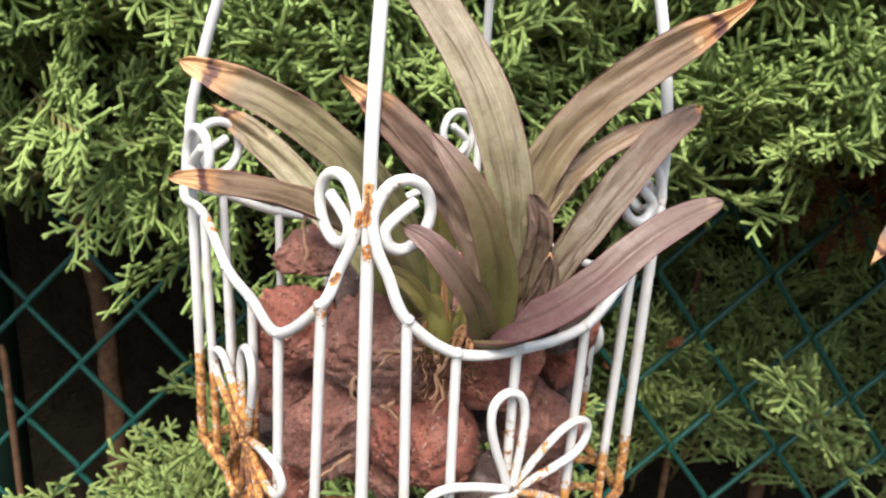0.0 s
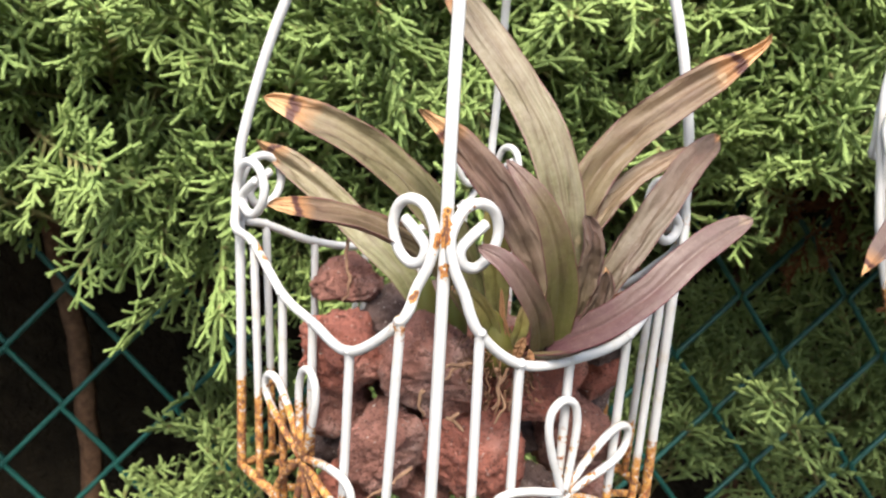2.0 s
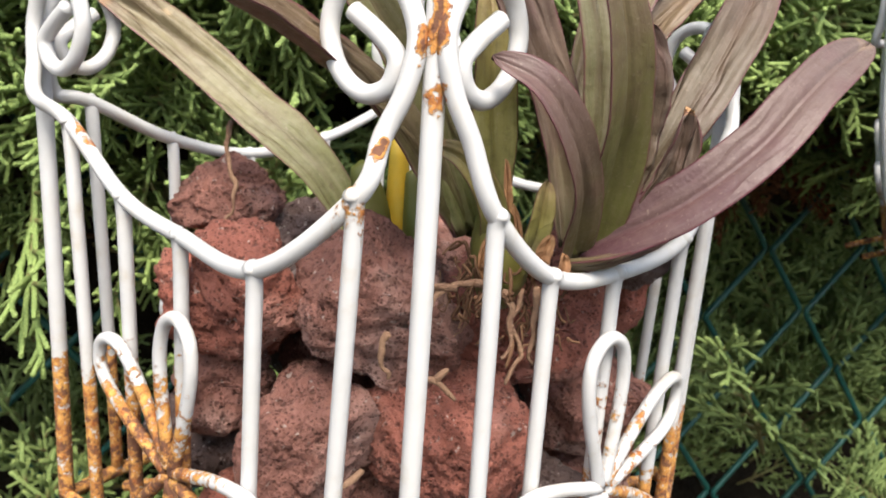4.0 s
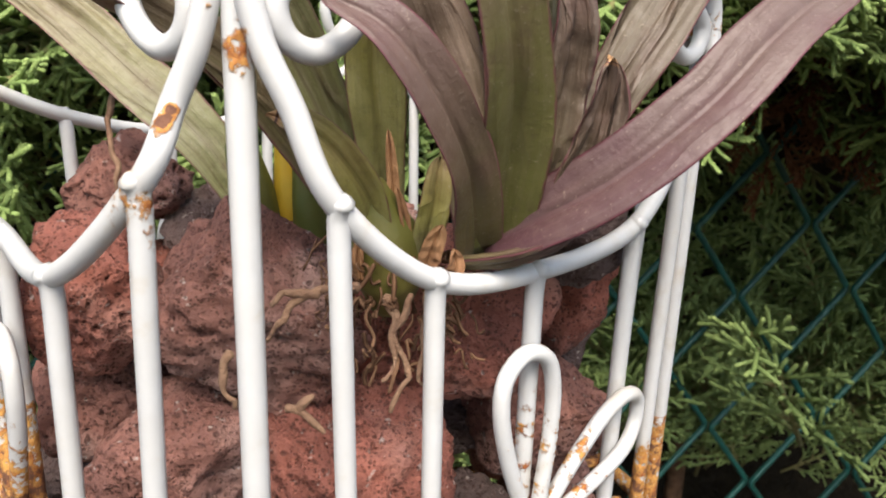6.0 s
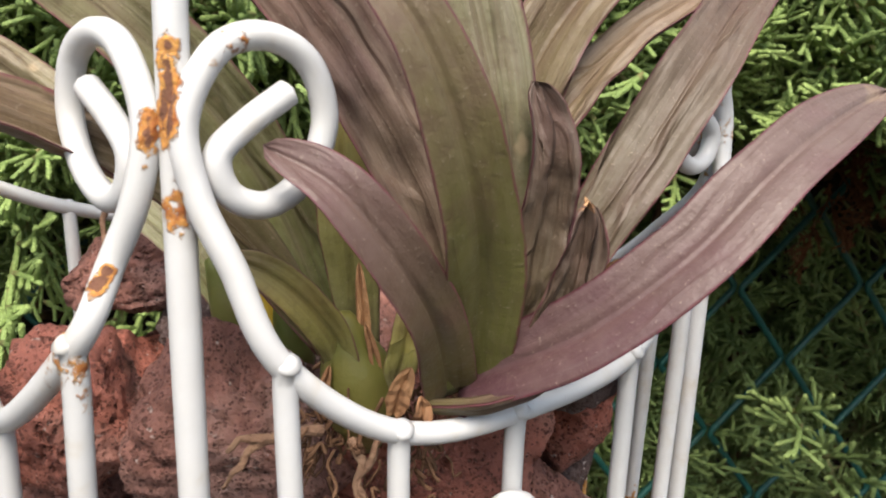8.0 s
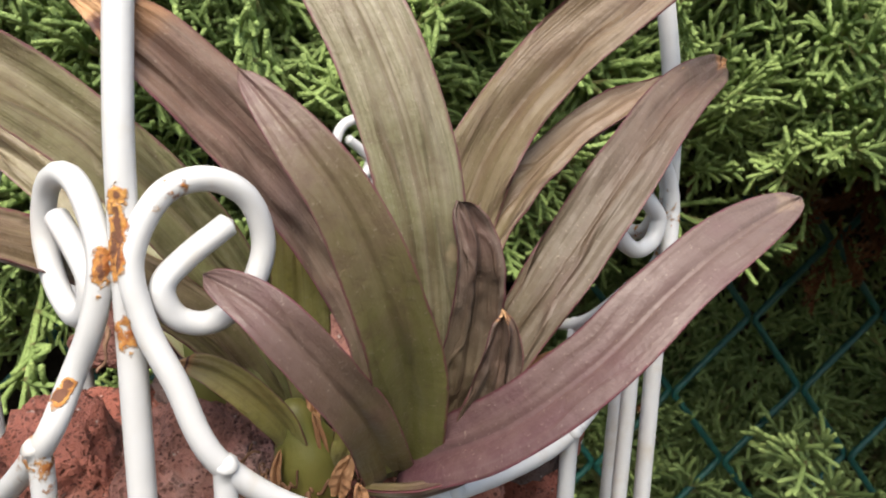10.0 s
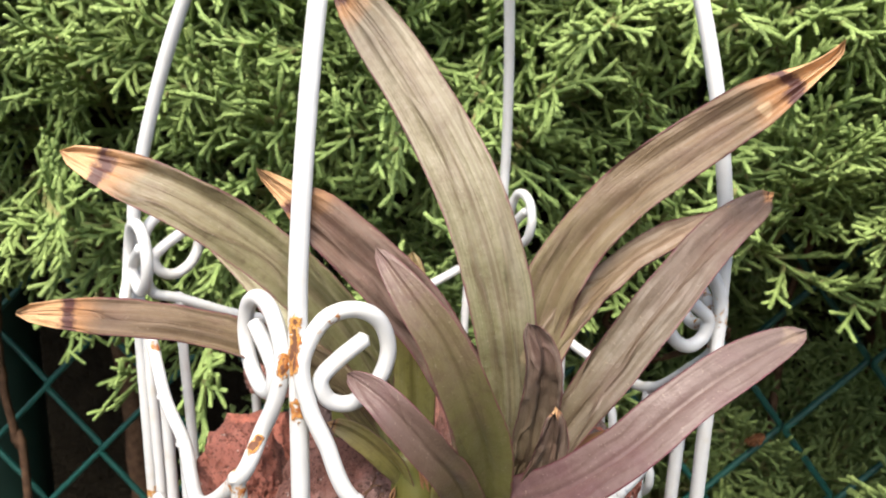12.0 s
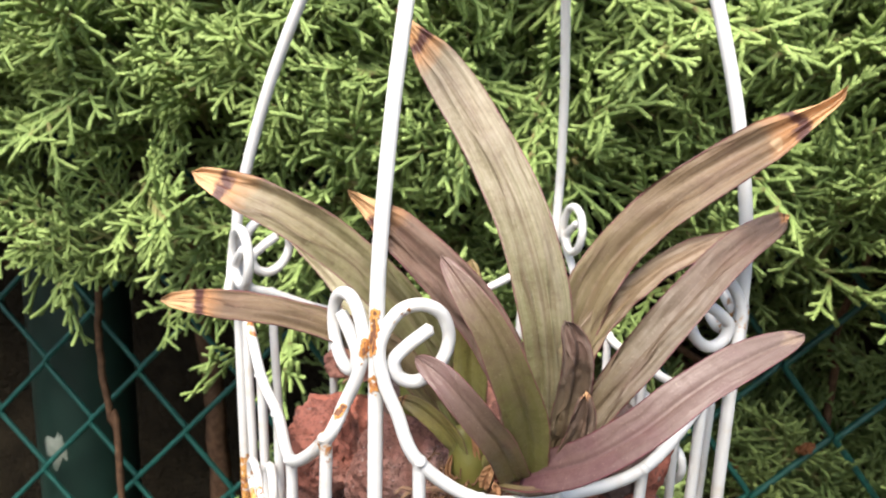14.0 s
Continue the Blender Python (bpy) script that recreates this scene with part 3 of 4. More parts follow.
orchid = new("orchid")
tagged(orchid, "orchid with purple-green strap leaves and burnt brown tips in lava rock", "orchid")
FRONT = (0, -0.85, 0.5)
LEAVES = (  # points from base to tip, width, material, normal, fold, dry tip
    (((0.006, 0.2345, 1.334), (-0.003, 0.2337, 1.358), (-0.014, 0.2302, 1.376), (-0.030, 0.2242, 1.393), (-0.048, 0.2190, 1.405), (-0.072, 0.2150, 1.415)), 0.0145, "pale", FRONT, 0.12, 0.10),
    (((0.004, 0.2363, 1.334), (-0.010, 0.2294, 1.356), (-0.024, 0.2199, 1.369), (-0.040, 0.2070, 1.378), (-0.053, 0.1960, 1.383), (-0.066, 0.1870, 1.386)), 0.0110, "olive", (0, -0.7, 0.7), 0.15, 0.10),
    (((-0.012, 0.2720, 1.322), (-0.026, 0.2750, 1.343), (-0.042, 0.2830, 1.357), (-0.057, 0.2910, 1.370), (-0.073, 0.2960, 1.382), (-0.089, 0.2970, 1.392)), 0.0145, "pale", FRONT, 0.10, 0.08),
    (((0.025, 0.2199, 1.334), (0.022, 0.2242, 1.356), (0.013, 0.2216, 1.375), (0.002, 0.2140, 1.391), (-0.010, 0.2080, 1.404), (-0.023, 0.2060, 1.414)), 0.0150, "plum", FRONT, 0.25, 0.11),
    (((0.0275, 0.2185, 1.3325), (0.0270, 0.2080, 1.353), (0.023, 0.1990, 1.370), (0.018, 0.1950, 1.383), (0.012, 0.1940, 1.392), (0.004, 0.1975, 1.401)), 0.0132, "green", FRONT, 0.30, 0.0),
    (((0.032, 0.2259, 1.336), (0.0315, 0.2225, 1.362), (0.028, 0.2216, 1.386), (0.020, 0.2259, 1.408), (0.008, 0.2337, 1.427), (-0.006, 0.2410, 1.445), (-0.021, 0.2430, 1.462)), 0.0165, "silvery", FRONT, 0.12, 0.09),
    (((0.033, 0.2328, 1.338), (0.036, 0.2430, 1.362), (0.043, 0.248, 1.385), (0.056, 0.2505, 1.403), (0.072, 0.249, 1.4175), (0.0855, 0.247, 1.4280), (0.0965, 0.2455, 1.4362), (0.1018, 0.245, 1.4408), (0.1035, 0.2445, 1.4448)), 0.0165, "olive", (-0.2, -0.9, 0.45), 0.42, 0.13),
    (((0.035, 0.2225, 1.336), (0.045, 0.2216, 1.354), (0.056, 0.2250, 1.370), (0.068, 0.2328, 1.385), (0.081, 0.2460, 1.397), (0.098, 0.2650, 1.405)), 0.0130, "grey", (-0.2, -0.9, 0.4), 0.50, 0.03),
    (((0.034, 0.2311, 1.336), (0.039, 0.2380, 1.361), (0.0465, 0.2430, 1.3745), (0.057, 0.2460, 1.386), (0.069, 0.2470, 1.395), (0.084, 0.2520, 1.403)), 0.0120, "olive", (-0.3, -0.5, 0.85), 0.35, 0.03),
    (((0.0260, 0.2185, 1.3330), (0.0410, 0.2065, 1.3448), (0.055, 0.2030, 1.3572), (0.067, 0.2060, 1.3682), (0.080, 0.2130, 1.3757), (0.096, 0.2233, 1.3812)), 0.0124, "purple", (-0.25, -0.75, 0.6), 0.28, 0.0),
    (((0.0238, 0.2175, 1.3325), (0.0205, 0.2075, 1.346), (0.0155, 0.2010, 1.356), (0.010, 0.1980, 1.364), (0.005, 0.1980, 1.369), (-0.0025, 0.2010, 1.3725)), 0.0096, "dusky", FRONT, 0.30, 0.0),
    (((0.034, 0.2233, 1.338), (0.0365, 0.2216, 1.350), (0.0382, 0.2194, 1.362), (0.0378, 0.2172, 1.373), (0.0347, 0.2158, 1.3812)), 0.0108, "grey", (0.25, -0.9, 0.3), 0.45, 0.0),
    (((0.035, 0.2150, 1.336), (0.0395, 0.2120, 1.346), (0.0415, 0.2090, 1.356), (0.0415, 0.2070, 1.365)), 0.0080, "grey", FRONT, 0.35, 0.03),
    (((0.0085, 0.2242, 1.3310), (0.0060, 0.2194, 1.3405), (0.0010, 0.2150, 1.3485), (-0.0045, 0.2125, 1.3535), (-0.0100, 0.2120, 1.3555)), 0.0068, "fresh", (-0.3, -0.8, 0.5), 0.45, 0.05),
    (((0.010, 0.2311, 1.336), (0.008, 0.2294, 1.356), (0.007, 0.2302, 1.374), (0.006, 0.2328, 1.392)), 0.0110, "fresh", FRONT, 0.30, 0.0),
    (((0.0200, 0.2140, 1.3312), (0.0265, 0.2115, 1.3322), (0.0330, 0.2095, 1.3345), (0.0390, 0.2090, 1.3376)), 0.0046, "dusky", (0, -0.6, -0.7), 0.30, 0.0),
    (((0.0150, 0.2216, 1.3300), (0.0170, 0.2207, 1.3385), (0.0180, 0.2207, 1.3480)), 0.0060, "fresh", FRONT, 0.50, 0.0),
)
for k, (pts, width, kind, normal, fold, dry) in enumerate(LEAVES):
    part("leaf", leaf_mesh("leaf", pts, width, M_LEAF[kind], normal, fold, dry, {4: 1.0, 0: 3.4, 1: 3.4}.get(k, 2.2), 0.0014, 0.0003 if k in (4, 9, 10, 13) else 0.0011 * min(1.0, width / 0.011) ** 2, k + 1, (0.85, 1.1, 1.15, 1.15)[(4, 9, 10, 13).index(k) if k in (4, 9, 10, 13) else 0] if k in (4, 9, 10, 13) else 0.6,
                           0.0022 if kind in ("olive", "grey", "plum", "pale", "silvery") else 0.0003), orchid)


def bulb(points, radii):
    path = spline(points, 6)
    t = np.linspace(0, 1, len(path))
    return tube(path, np.interp(t, np.linspace(0, 1, len(radii)), radii), 14)


for pts, radii, yellow in ((((0.0105, 0.2275, 1.319), (0.0098, 0.2245, 1.330), (0.0062, 0.2225, 1.343)), (0.0035, 0.0066, 0.0060, 0.0026), False),
                           (((-0.0030, 0.2520, 1.318), (-0.0030, 0.2500, 1.330), (-0.0045, 0.2500, 1.345)), (0.003, 0.0042, 0.0036, 0.0022), False),
                           (((-0.0065, 0.2560, 1.316), (-0.0070, 0.2540, 1.330), (-0.0080, 0.2540, 1.352)), (0.002, 0.0036, 0.0034, 0.0020), True),
                           (((-0.0130, 0.2540, 1.318), (-0.0140, 0.2520, 1.332), (-0.0170, 0.2520, 1.346)), (0.003, 0.0048, 0.0044, 0.003), False),
                           (((0.0300, 0.2276, 1.327), (0.0310, 0.2268, 1.334), (0.0310, 0.2259, 1.343)), (0.003, 0.0050, 0.0050, 0.004), False)):
    v, f = bulb(pts, radii)
    part("pseudobulb", mesh_of("pseudobulb", v, f, M_YELLOW if yellow else M_BULB), orchid, "yellowing swollen stem" if yellow else "swollen yellow-green stem")
for k, (pts, width) in enumerate(((((0.0150, 0.2160, 1.3290), (0.0160, 0.2148, 1.3335), (0.0176, 0.2145, 1.3375)), 0.0042), (((0.040, 0.2225, 1.332), (0.047, 0.2242, 1.344), (0.056, 0.2259, 1.352)), 0.007),
                                  (((0.0110, 0.2238, 1.329), (0.0105, 0.2229, 1.340), (0.0095, 0.2238, 1.352)), 0.0026), (((0.0125, 0.2216, 1.328), (0.0122, 0.2203, 1.336), (0.0105, 0.2200, 1.343)), 0.0022),
                                  (((0.0045, 0.2207, 1.3265), (0.0040, 0.2190, 1.3315), (0.0050, 0.2185, 1.3365)), 0.0022), (((0.0180, 0.2135, 1.3265), (0.0192, 0.2115, 1.3310), (0.0188, 0.2105, 1.3345)), 0.0034),
                                  (((0.036, 0.2311, 1.336), (0.040, 0.2328, 1.347), (0.047, 0.2337, 1.355)), 0.006), (((0.0345, 0.2165, 1.335), (0.0405, 0.2145, 1.343), (0.0490, 0.2150, 1.3495)), 0.0052), (((0.0330, 0.2155, 1.337), (0.0372, 0.2125, 1.344), (0.0415, 0.2130, 1.3520)), 0.0030))):
    part("sheath", leaf_mesh("sheath", pts, width, M_SHEATH, FRONT, 0.5, 0.0, 1.6, 0.0006, 0.0006, k + 40), orchid, "papery brown dry sheath")
rng = random.Random(5)
ROOTS = (((0.004, 0.2170, 1.3275), (-0.003, 0.2150, 1.326), (-0.008, 0.2130, 1.323), (-0.0115, 0.2130, 1.319)), ((-0.002, 0.2150, 1.3255), (-0.007, 0.2135, 1.3265), (-0.011, 0.2130, 1.3255)),
         ((0.013, 0.2170, 1.326), (0.010, 0.2140, 1.318), (0.012, 0.2125, 1.312), (0.0095, 0.2125, 1.306)), ((0.016, 0.2160, 1.325), (0.014, 0.2130, 1.316), (0.0145, 0.2125, 1.309)), ((0.0085, 0.2170, 1.325), (0.0095, 0.2140, 1.319), (0.008, 0.2125, 1.312)),
         ((-0.007, 0.2130, 1.308), (-0.004, 0.2122, 1.306), (-0.002, 0.2120, 1.3035)), ((-0.0052, 0.2126, 1.3070), (-0.0040, 0.2124, 1.3095)), ((-0.017, 0.2125, 1.318), (-0.0178, 0.2120, 1.312), (-0.0168, 0.2120, 1.307)),
         ((-0.020, 0.2242, 1.281), (-0.030, 0.2207, 1.274), (-0.036, 0.2199, 1.271)), ((-0.048, 0.3000, 1.352), (-0.049, 0.2940, 1.342), (-0.047, 0.2910, 1.334), (-0.049, 0.2900, 1.326)))
for pts in ROOTS:
    path = spline(pts, 7)
    path = path + np.array([[noise.noise(Vector(q) * 230) * 0.0018, 0, noise.noise(Vector(q) * 260 + Vector((9, 0, 0))) * 0.0018] for q in path])
    swell = np.array([1 + 0.5 * noise.noise(Vector(q) * 330) for q in path])
    v, f = tube(path, np.linspace(0.0008, 0.0004, len(path)) * swell, 7)
    v = [(q[0], 0.207 + (q[1] - 0.207) * 0.9, q[2]) for q in v]
    part("root", mesh_of("root", v, f, M_ROOT), orchid, "dry pale brown root")
fibres = []
for _ in range(150):
    c = np.array([rng.uniform(-0.002, 0.024), rng.uniform(0.212, 0.236), rng.uniform(1.318, 1.333)])
    c[2] -= max(0.0, 0.218 - c[1]) * 0.6
    q = np.array([[rng.uniform(-0.6, 0.6), rng.uniform(-0.6, 0.6), rng.uniform(-1.3, 0.5)] for _ in range(4)]) * 0.0036
    fibres.append(tube(spline(c + np.cumsum(q, 0) * 0.7, 3), rng.uniform(0.00015, 0.00045), 4))
tagged(part("root_fibre", mesh_of("root_fibre", *merged(fibres), M_FIBRE), orchid, "matted brown dry fibres"), kind="stuff")


# ---- chain-link fence ----
def fence():
    f = new("chain_link_fence")
    tagged(f, "green plastic-coated chain-link fence behind the hanging baskets", "fence")
    o, a, b = np.array([0.291, 0.62, 1.234]), np.array([0.0555, 0, 0.058]), np.array([0.0445, 0, -0.056])
    for k in range(-20, 18):                     # zigzag wires, each hooked round the next
        pts = []
        for j in range(-9, 9):
            p = o + a * k + (a - b) * (j - k // 2)
            for q, s in ((p, -1), (p + a, 1)):
                pts.append(q + np.array([0.0, 0.003 * s, 0]))
        path = []
        for p, q in zip(pts[:-1], pts[1:]):
            for s in (0.03, 0.10, 0.5, 0.90, 0.97):
                path.append(p + (q - p) * s)
        path = [p for p in path if 0.7 < p[2] < 1.75]
        v, fc = tube(np.array(path), 0.0026, 7)
        part("strand", mesh_of("strand", v, fc, M_FENCE), f)
    return f


fence()


def fence_post(x):
    v, f = tube(np.array([(x, 0.690, z) for z in np.linspace(0, 1.7, 12)]), 0.050, 36)
    p = new("fence_post", mesh_of("fence_post", v, f, M_POST))
    return tagged(p, "dark green painted round metal fence post", "fence post")


post = fence_post(-0.478)
patch = []
for u in range(9):
    for w in range(9):
        a, z = radians(-92 + 34 * (u / 8 - 0.5)), 1.055 + 0.042 * (w / 8 - 0.5) + 0.006 * math.sin(u * 1.3)
        r = 0.0504 if (u - 4) ** 2 + (w - 4) ** 2 + 5 * noise.noise((u * 0.7, w * 0.7, 2)) < 13 else 0.0490
        patch.append((-0.478 + r * math.cos(a), 0.690 + r * math.sin(a), z))
part("paint_stain", mesh_of("paint_stain", patch, [(i * 9 + j, i * 9 + j + 1, (i + 1) * 9 + j + 1, (i + 1) * 9 + j) for i in range(8) for j in range(8)],
                            plain("pale_stain", (0.22, 0.24, 0.20), (0.10, 0.13, 0.10), 60, 0.8)), post, "pale chalky stain")


# ---- the juniper hedge ----
def twig_arrays(path, r0, r1, sides):
    v, f = tube(path, np.linspace(r0, r1, len(path)), sides)
    return np.array(v), f


def spray(seed, length, laterals, sides=5):
    """One juniper spray: a flattened fan of forked, blunt, scale-clad cords on a woody axis."""
    r = random.Random(seed)
    verts, faces, tips, wood = [], [], [], []

    def add(path, r0, r1, level):
        n = len(path)
        radii = np.linspace(r0, r1, n)
        v, f = tube(path, radii, sides)
        k = len(verts)
        verts.extend(v)
        for q in f:
            faces.append([i + k for i in q])
        along = [(i // sides) / (n - 1) if i < n * sides else float(i != n * sides) for i in range(len(v))]
        tips.extend([a * (0.5 if level < 2 else 1.0) for a in along])
        wood.extend([max(0.0, 1.0 - a * (1.15 if level == 0 else 2.4)) if level < 2 else 0.0 for a in along])

    def shoot(start, direction, size, level):
        d = Vector(direction).normalized()
        side = Vector((r.gauss(0, 1), r.gauss(0, 0.5), r.gauss(0, 1)))
        bend = (side - d * side.dot(d)).normalized() * r.uniform(0.05, 0.22)
        n = 5 if level == 0 else (4 if level == 1 else 3)
        path = [Vector(start) + d * (size * i / (n - 1)) + bend * (size * (i / (n - 1)) ** 2) for i in range(n)]
        add(np.array([tuple(p) for p in path]), (0.0017, 0.00145, 0.00125)[level], (0.00125, 0.0012, 0.00115)[level], level)
        return path, d

    def on(path, u):
        u = max(0.0, min(0.999, u)) * (len(path) - 1)
        return path[int(u)].lerp(path[int(u) + 1], u - int(u))

    axis, d0 = shoot((0, 0, 0), (0, 0, 1), length, 0)
    for k in range(laterals):
        u = 0.12 + 0.86 * k / laterals + r.uniform(-0.02, 0.02)
        sign = 1 if k % 2 else -1
        out = Vector((sign, r.gauss(0, 0.42), r.uniform(0.75, 1.25)))
        size = length * (0.46 - 0.30 * u) * r.uniform(0.7, 1.3)
        path, d = shoot(on(axis, u), out, size, 1)
        across = Vector((d.z, r.gauss(0, 0.25), -d.x)).normalized()
        m = max(2, int(size / 0.0062))
        for j in range(m):
            w = 0.16 + 0.80 * j / m + r.uniform(-0.04, 0.04)
            lean_to = across * (1 if j % 2 else -1) + Vector((0, r.gauss(0, 0.45), 0))
            shoot(on(path, w), d * r.uniform(0.8, 1.5) + lean_to, r.uniform(0.007, 0.017) * (1.1 - 0.35 * w), 2)
    return np.array(verts), faces, np.array(tips), np.array(wood)


def hedge_mass(name, mat, kinds, placed):
    """Joins many placed sprays into one mesh."""
    vs, tips, wood, loops, totals = [], [], [], [], []
    nv = 0
    for kind, m, scale in placed:
        v, f, tp, wd = kinds[kind]
        mat3 = np.array(m.to_3x3()) * scale
        vs.append(v @ mat3.T + np.array(m.translation))
        tips.append(tp)
        wood.append(wd)
        flat, total = f
        loops.append(flat + nv)
        totals.append(total)
        nv += len(v)
    vs, tips, loops, totals = np.vstack(vs), np.concatenate(tips), np.concatenate(loops), np.concatenate(totals)
    me = bpy.data.meshes.new(name)
    me.vertices.add(len(vs))
    me.vertices.foreach_set("co", vs.astype(np.float32).ravel())
    me.loops.add(len(loops))
    me.loops.foreach_set("vertex_index", loops.astype(np.int32))
    me.polygons.add(len(totals))
    me.polygons.foreach_set("loop_start", np.r_[0, np.cumsum(totals)[:-1]].astype(np.int32))
    me.polygons.foreach_set("use_smooth", np.ones(len(totals), dtype=bool))
    me.update(calc_edges=True)
    a = me.attributes.new("tip", "FLOAT", "POINT")
    a.data.foreach_set("value", tips.astype(np.float32))
    a = me.attributes.new("wood", "FLOAT", "POINT")
    a.data.foreach_set("value", np.concatenate(wood).astype(np.float32))
    me.materials.append(mat)
    return me


KINDS = []
for k in range(7):
    v, f, tp, wd = spray(100 + k, 0.120 + 0.012 * (k % 4), 15 + k % 4)
    KINDS.append((v, (np.array([i for q in f for i in q]), np.array([len(q) for q in f])), tp, wd))


def aimed(at, direction, spin):
    q = Vector(direction).to_track_quat("Z", "Y")
    return Matrix.Translation(at) @ q.to_matrix().to_4x4() @ Matrix.Rotation(spin, 4, "Z")


def hedge_floor(x):
    """The ragged lower edge of the overhanging foliage."""
    edge = float(np.interp(x, (-0.6, -0.32, -0.24, -0.15, 0.0, 0.08, 0.14, 0.25, 0.38, 0.8), (1.292, 1.280, 1.250, 1.19, 1.18, 1.25, 1.285, 1.325, 1.285, 1.30)))
    return edge + 0.022 * noise.noise((x * 14, 3.0, 0))


def clears(p, d, reach):
    """Whether a spray from p along d stays above the lower edge."""
    d = Vector(d).normalized() * reach
    return p[2] + min(0.0, d.z) - 0.015 > hedge_floor(p[0] + d.x) and p[2] > hedge_floor(p[0]) + 0.01


hedge = new("juniper_hedge")
tagged(hedge, "dense green juniper hedge with fine scaly sprays", "hedge")
rng = random.Random(21)
front, deep, low = [], [], []
while len(front) < 540:
    x, z = rng.uniform(-0.62, 0.78), rng.uniform(1.17, 1.66)
    y = 0.525 + 0.035 * noise.noise((x * 5, z * 5, 1)) + rng.uniform(-0.025, 0.03)
    d = (rng.gauss(-0.15, 0.70), -1.0 + rng.uniform(0, 0.55), rng.gauss(0.0, 0.55))
    if x < -0.12 and z < 1.36 and rng.random() < 0.55:   # thinner and shadier here
        continue
    if clears((x, y, z), d, 0.125):
        front.append((rng.randrange(7), aimed((x, y, z), d, rng.uniform(0, 6.28)), rng.uniform(0.75, 1.10)))
while len(front) < 690:                       # the upper face is the densest
    x, z = rng.uniform(-0.62, 0.78), rng.uniform(1.37, 1.66)
    y = 0.520 + 0.035 * noise.noise((x * 5, z * 5, 1)) + rng.uniform(-0.03, 0.03)
    d = (rng.gauss(-0.1, 0.75), -0.8, rng.gauss(0.1, 0.55))
    front.append((rng.randrange(7), aimed((x, y, z), d, rng.uniform(0, 6.28)), rng.uniform(0.75, 1.10)))
while len(deep) < 400:
    x, z = rng.uniform(-0.75, 0.95), rng.uniform(1.24, 1.75)
    y = 0.605 + rng.uniform(-0.03, 0.04)
    d = (rng.gauss(0, 0.8), -0.8, rng.gauss(0.1, 0.8))
    if clears((x, y, z), d, 0.13):
        deep.append((rng.randrange(7), aimed((x, y, z), d, rng.uniform(0, 6.28)), rng.uniform(0.8, 1.2)))
while len(low) < 190:
    x = rng.uniform(-0.20, 0.80)
    z = rng.uniform(0.86, 1.03) + (0.0 if x < -0.05 else 0.085)
    y = rng.uniform(0.50, 0.60) if rng.random() < (0.5 if x < 0.08 else 0.08) else rng.uniform(0.665, 0.80)
    d = (rng.gauss(0.1, 0.6), -0.35 + rng.uniform(-0.4, 0.3), 0.9)
    low.append((rng.randrange(7), aimed((x, y, z), d, rng.uniform(0, 6.28)), rng.uniform(0.8, 1.25)))
while len(low) < 270:
    x, y, z = rng.uniform(0.10, 0.85), rng.uniform(0.70, 0.92), rng.uniform(1.02, 1.30)
    low.append((rng.randrange(7), aimed((x, y, z), (rng.gauss(0, 0.7), -0.6, rng.gauss(0.2, 0.6)), rng.uniform(0, 6.28)), rng.uniform(0.8, 1.2)))
while len(low) < 284:
    x, y, z = rng.uniform(-0.30, -0.06), rng.uniform(0.46, 0.56), rng.uniform(0.94, 1.030)
    d = (rng.gauss(0.0, 0.5), -0.45 + rng.uniform(-0.3, 0.3), 0.9)
    low.append((rng.randrange(7), aimed((x, y, z), d, rng.uniform(0, 6.28)), rng.uniform(0.8, 1.1)))
for name, mat, placed, lab in (("outer_foliage", M_JUNIPER, front, "bright green scaly juniper sprays"), ("inner_foliage", M_JUNIPER_SHADED, deep, "inner juniper sprays coloured darker for shade"), ("lower_foliage", M_JUNIPER_SHADED, low, "lower juniper sprays coloured darker for shade")):
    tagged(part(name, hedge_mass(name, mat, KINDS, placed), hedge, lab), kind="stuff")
for _ in range(34):
    x, z = rng.uniform(-0.6, 0.75), rng.uniform(1.28, 1.6)
    if z < hedge_floor(x) + 0.03:
        continue
    pts = [(x, 0.74, z - 0.12)]
    for s in range(3):
        p = pts[-1]
        pts.append((p[0] + rng.gauss(0, 0.035), p[1] - 0.065, p[2] + rng.uniform(0.0, 0.06)))
    path = spline(pts, 5)
    v, f = tube(path, np.linspace(0.0045, 0.0015, len(path)), 6)
    part("branch", mesh_of("branch", v, f, M_TWIG), hedge, "thin brown woody branch")


# ---- the neighbouring basket ----
NEXT = Matrix.Translation((0.219, 0.349, 1.411)) @ Matrix.Rotation(radians(-9), 4, "Y") @ Matrix.Rotation(radians(4), 4, "Z") @ Matrix.Translation((0.092, -0.284, -1.377))
DRAW.append(0.20)
second = wire_basket(RUST_SPOTS, "second white wire hanging basket with a rusty bottom rim")
second.matrix_basis = NEXT
for k, (c, size, kind, stretch) in enumerate(ROCKS[:23]):
    p = lean(Vector((PLACES[k].x, PLACES[k].y - 0.055 * max(0.0, 1.335 - PLACES[k].z), 0)), PLACES[k].z)
    c = (MIDDLE.x + (p.x - MIDDLE.x) * 0.93, MIDDLE.y + (p.y - MIDDLE.y) * 0.93, PLACES[k].z)
    rock = lava_rock("lava_rock", c, size, (2, 1, 2, 0)[k % 4], 80 + k, stretch, fine=False)
    rock.matrix_basis = NEXT @ rock.matrix_basis
    tagged(rock, "dark brown porous lava rock in the second basket", group="lava rocks in the second basket")
plant = new("orchid")
tagged(plant, "second orchid with drooping purplish strap leaves", "orchid")
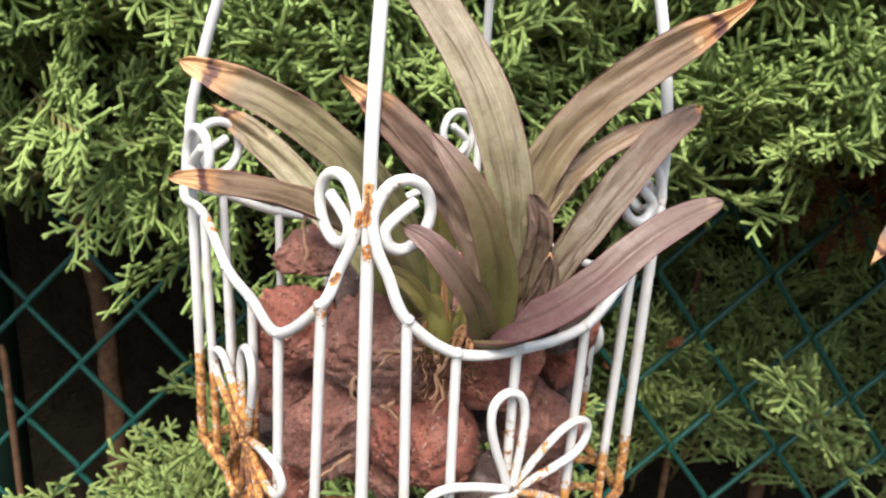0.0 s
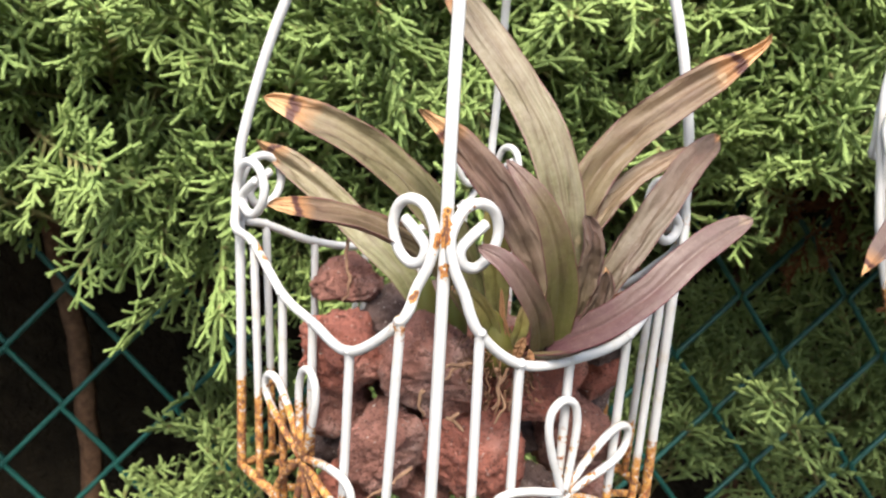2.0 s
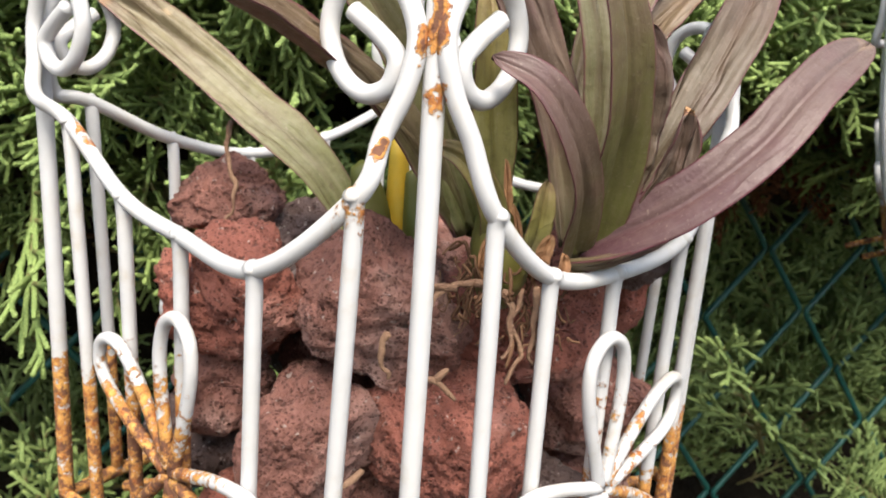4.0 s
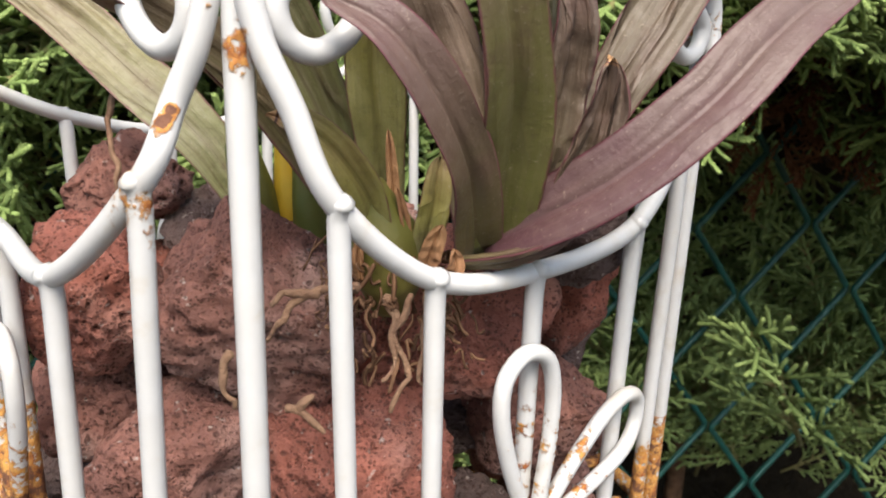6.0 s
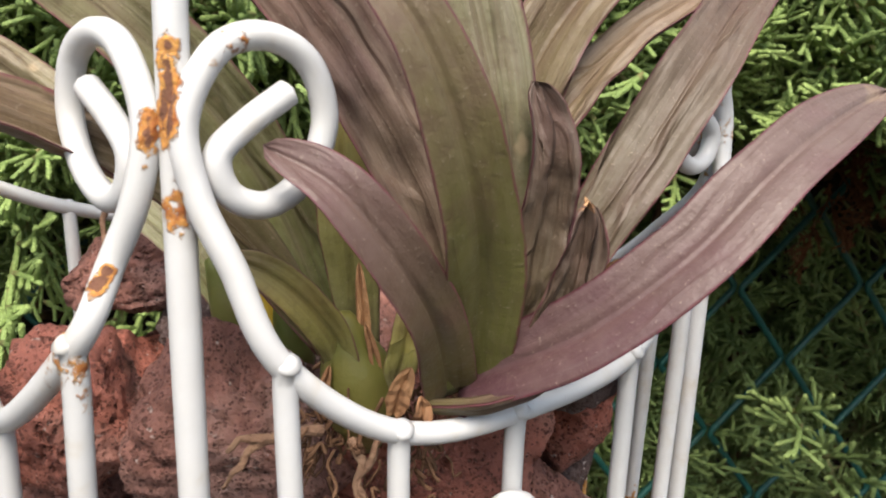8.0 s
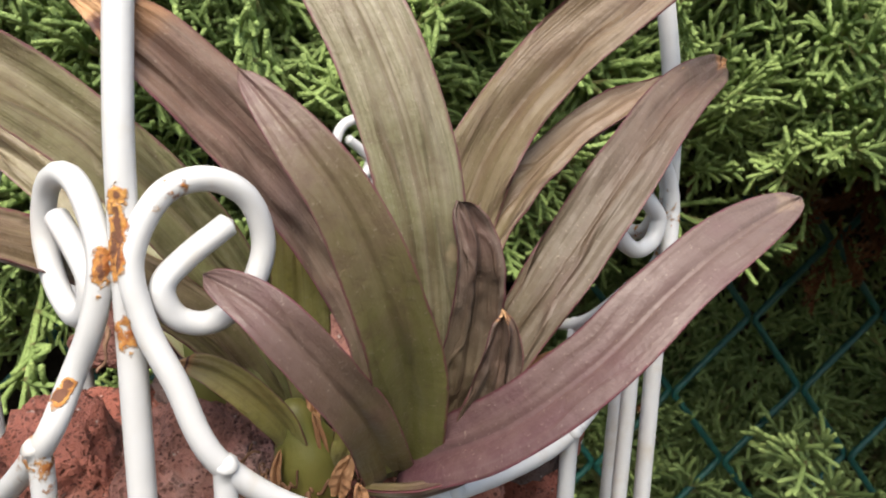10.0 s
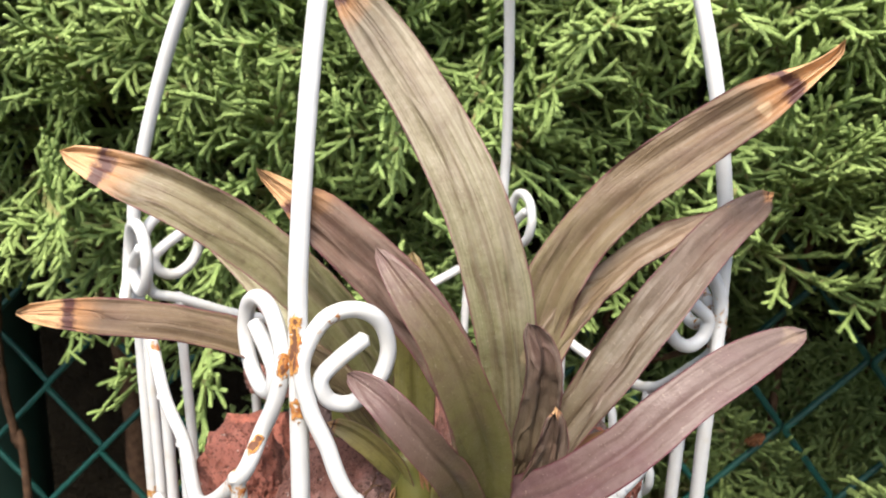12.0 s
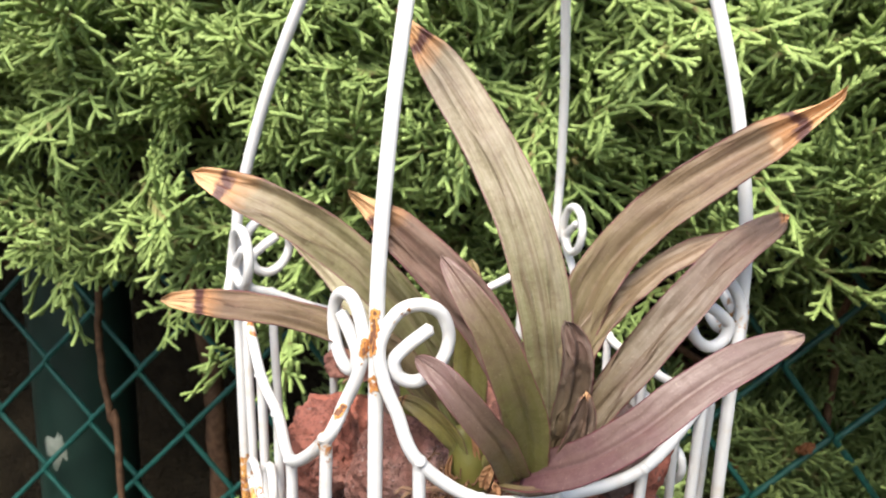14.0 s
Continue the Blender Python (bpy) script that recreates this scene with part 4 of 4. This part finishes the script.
for k, (pts, width, kind, normal, fold, dry) in enumerate((
        (((0.315, 0.350, 1.365), (0.290, 0.335, 1.393), (0.256, 0.315, 1.399), (0.228, 0.305, 1.389), (0.208, 0.301, 1.372), (0.190, 0.300, 1.341)), 0.0155, "purple", (-0.5, -0.6, 0.6), 0.2, 0.05),
        (((0.316, 0.352, 1.365), (0.292, 0.352, 1.395), (0.270, 0.352, 1.407), (0.250, 0.352, 1.408), (0.232, 0.352, 1.400)), 0.0130, "purple", FRONT, 0.2, 0.0),
        (((0.316, 0.352, 1.365), (0.306, 0.352, 1.400), (0.290, 0.352, 1.425), (0.268, 0.350, 1.437), (0.250, 0.350, 1.436)), 0.0150, "olive", FRONT, 0.2, 0.25),
        (((0.316, 0.352, 1.365), (0.310, 0.330, 1.40), (0.330, 0.328, 1.43), (0.36, 0.325, 1.44)), 0.0150, "olive", FRONT, 0.2, 0.1))):
    part("leaf", leaf_mesh("leaf", pts, width, M_LEAF[kind], normal, fold, dry, 2.2, 0.0013, 0.0009, 60 + k), plant)
v, f = bulb(((0.316, 0.352, 1.340), (0.316, 0.352, 1.355), (0.316, 0.352, 1.370)), (0.004, 0.007, 0.007, 0.004))
part("pseudobulb", mesh_of("pseudobulb", v, f, M_BULB), plant)


# ---- twigs and litter by the fence ----
def dead_stem(points, r0, r1, label):
    path = spline(points, 6)
    path = path + np.array([[noise.noise(Vector(q) * 60) * 0.003, 0, 0] for q in path])
    v, f = tube(path, np.linspace(r0, r1, len(path)), 6)
    return part("stem", mesh_of("stem", v, f, M_TWIG), hedge, label)


dead_stem(((-0.375, 0.60, 1.34), (-0.385, 0.60, 1.26), (-0.392, 0.60, 1.19), (-0.384, 0.60, 1.12), (-0.378, 0.60, 1.02), (-0.380, 0.60, 0.02)), 0.0030, 0.0035, "thin brown dead stem hanging under the hedge")
dead_stem(((-0.36, 0.70, 1.34), (-0.35, 0.70, 1.22), (-0.335, 0.70, 1.12), (-0.33, 0.70, 0.9), (-0.33, 0.70, 0.02)), 0.009, 0.012, "dark woody juniper stem in the shade")
dead_stem(((0.36, 0.75, 1.36), (0.35, 0.75, 1.20), (0.37, 0.74, 1.02), (0.36, 0.74, 0.02)), 0.007, 0.010, "dark woody juniper stem behind the fence")
dead_stem(((0.27, 0.70, 1.33), (0.245, 0.69, 1.22), (0.25, 0.69, 1.10), (0.24, 0.69, 0.03)), 0.003, 0.004, "thin brown dead stem behind the fence")
dry = []
for _ in range(16):
    x, y, z = 0.335 + rng.gauss(0, 0.028), 0.585 + rng.gauss(0, 0.02), 1.325 + rng.gauss(0, 0.018)
    dry.append((rng.randrange(7), aimed((x, y, z), (rng.gauss(0, 0.7), -0.7, rng.gauss(-0.1, 0.6)), rng.uniform(0, 6.28)), rng.uniform(0.30, 0.5)))
clump = new("dead_foliage", hedge_mass("dead_foliage", M_DRY, KINDS, dry))
tagged(clump, "clump of dead reddish-brown juniper foliage in the hedge", "dead foliage")
for k, (x, y, z) in enumerate(((0.208, 0.612, 1.165), (0.165, 0.66, 1.12))):
    dl = new("dead_leaf", leaf_mesh("dead_leaf", ((x, y, z), (x + 0.006, y - 0.004, z + 0.006), (x + 0.012, y - 0.002, z + 0.008)), 0.010, M_DRY, (0.2, -1, 0.4), 0.4, 0.0, 1.5, 0.0006, 0.003, 70 + k))
    tagged(dl, "curled brown dead leaf caught on the fence", "dead leaf")
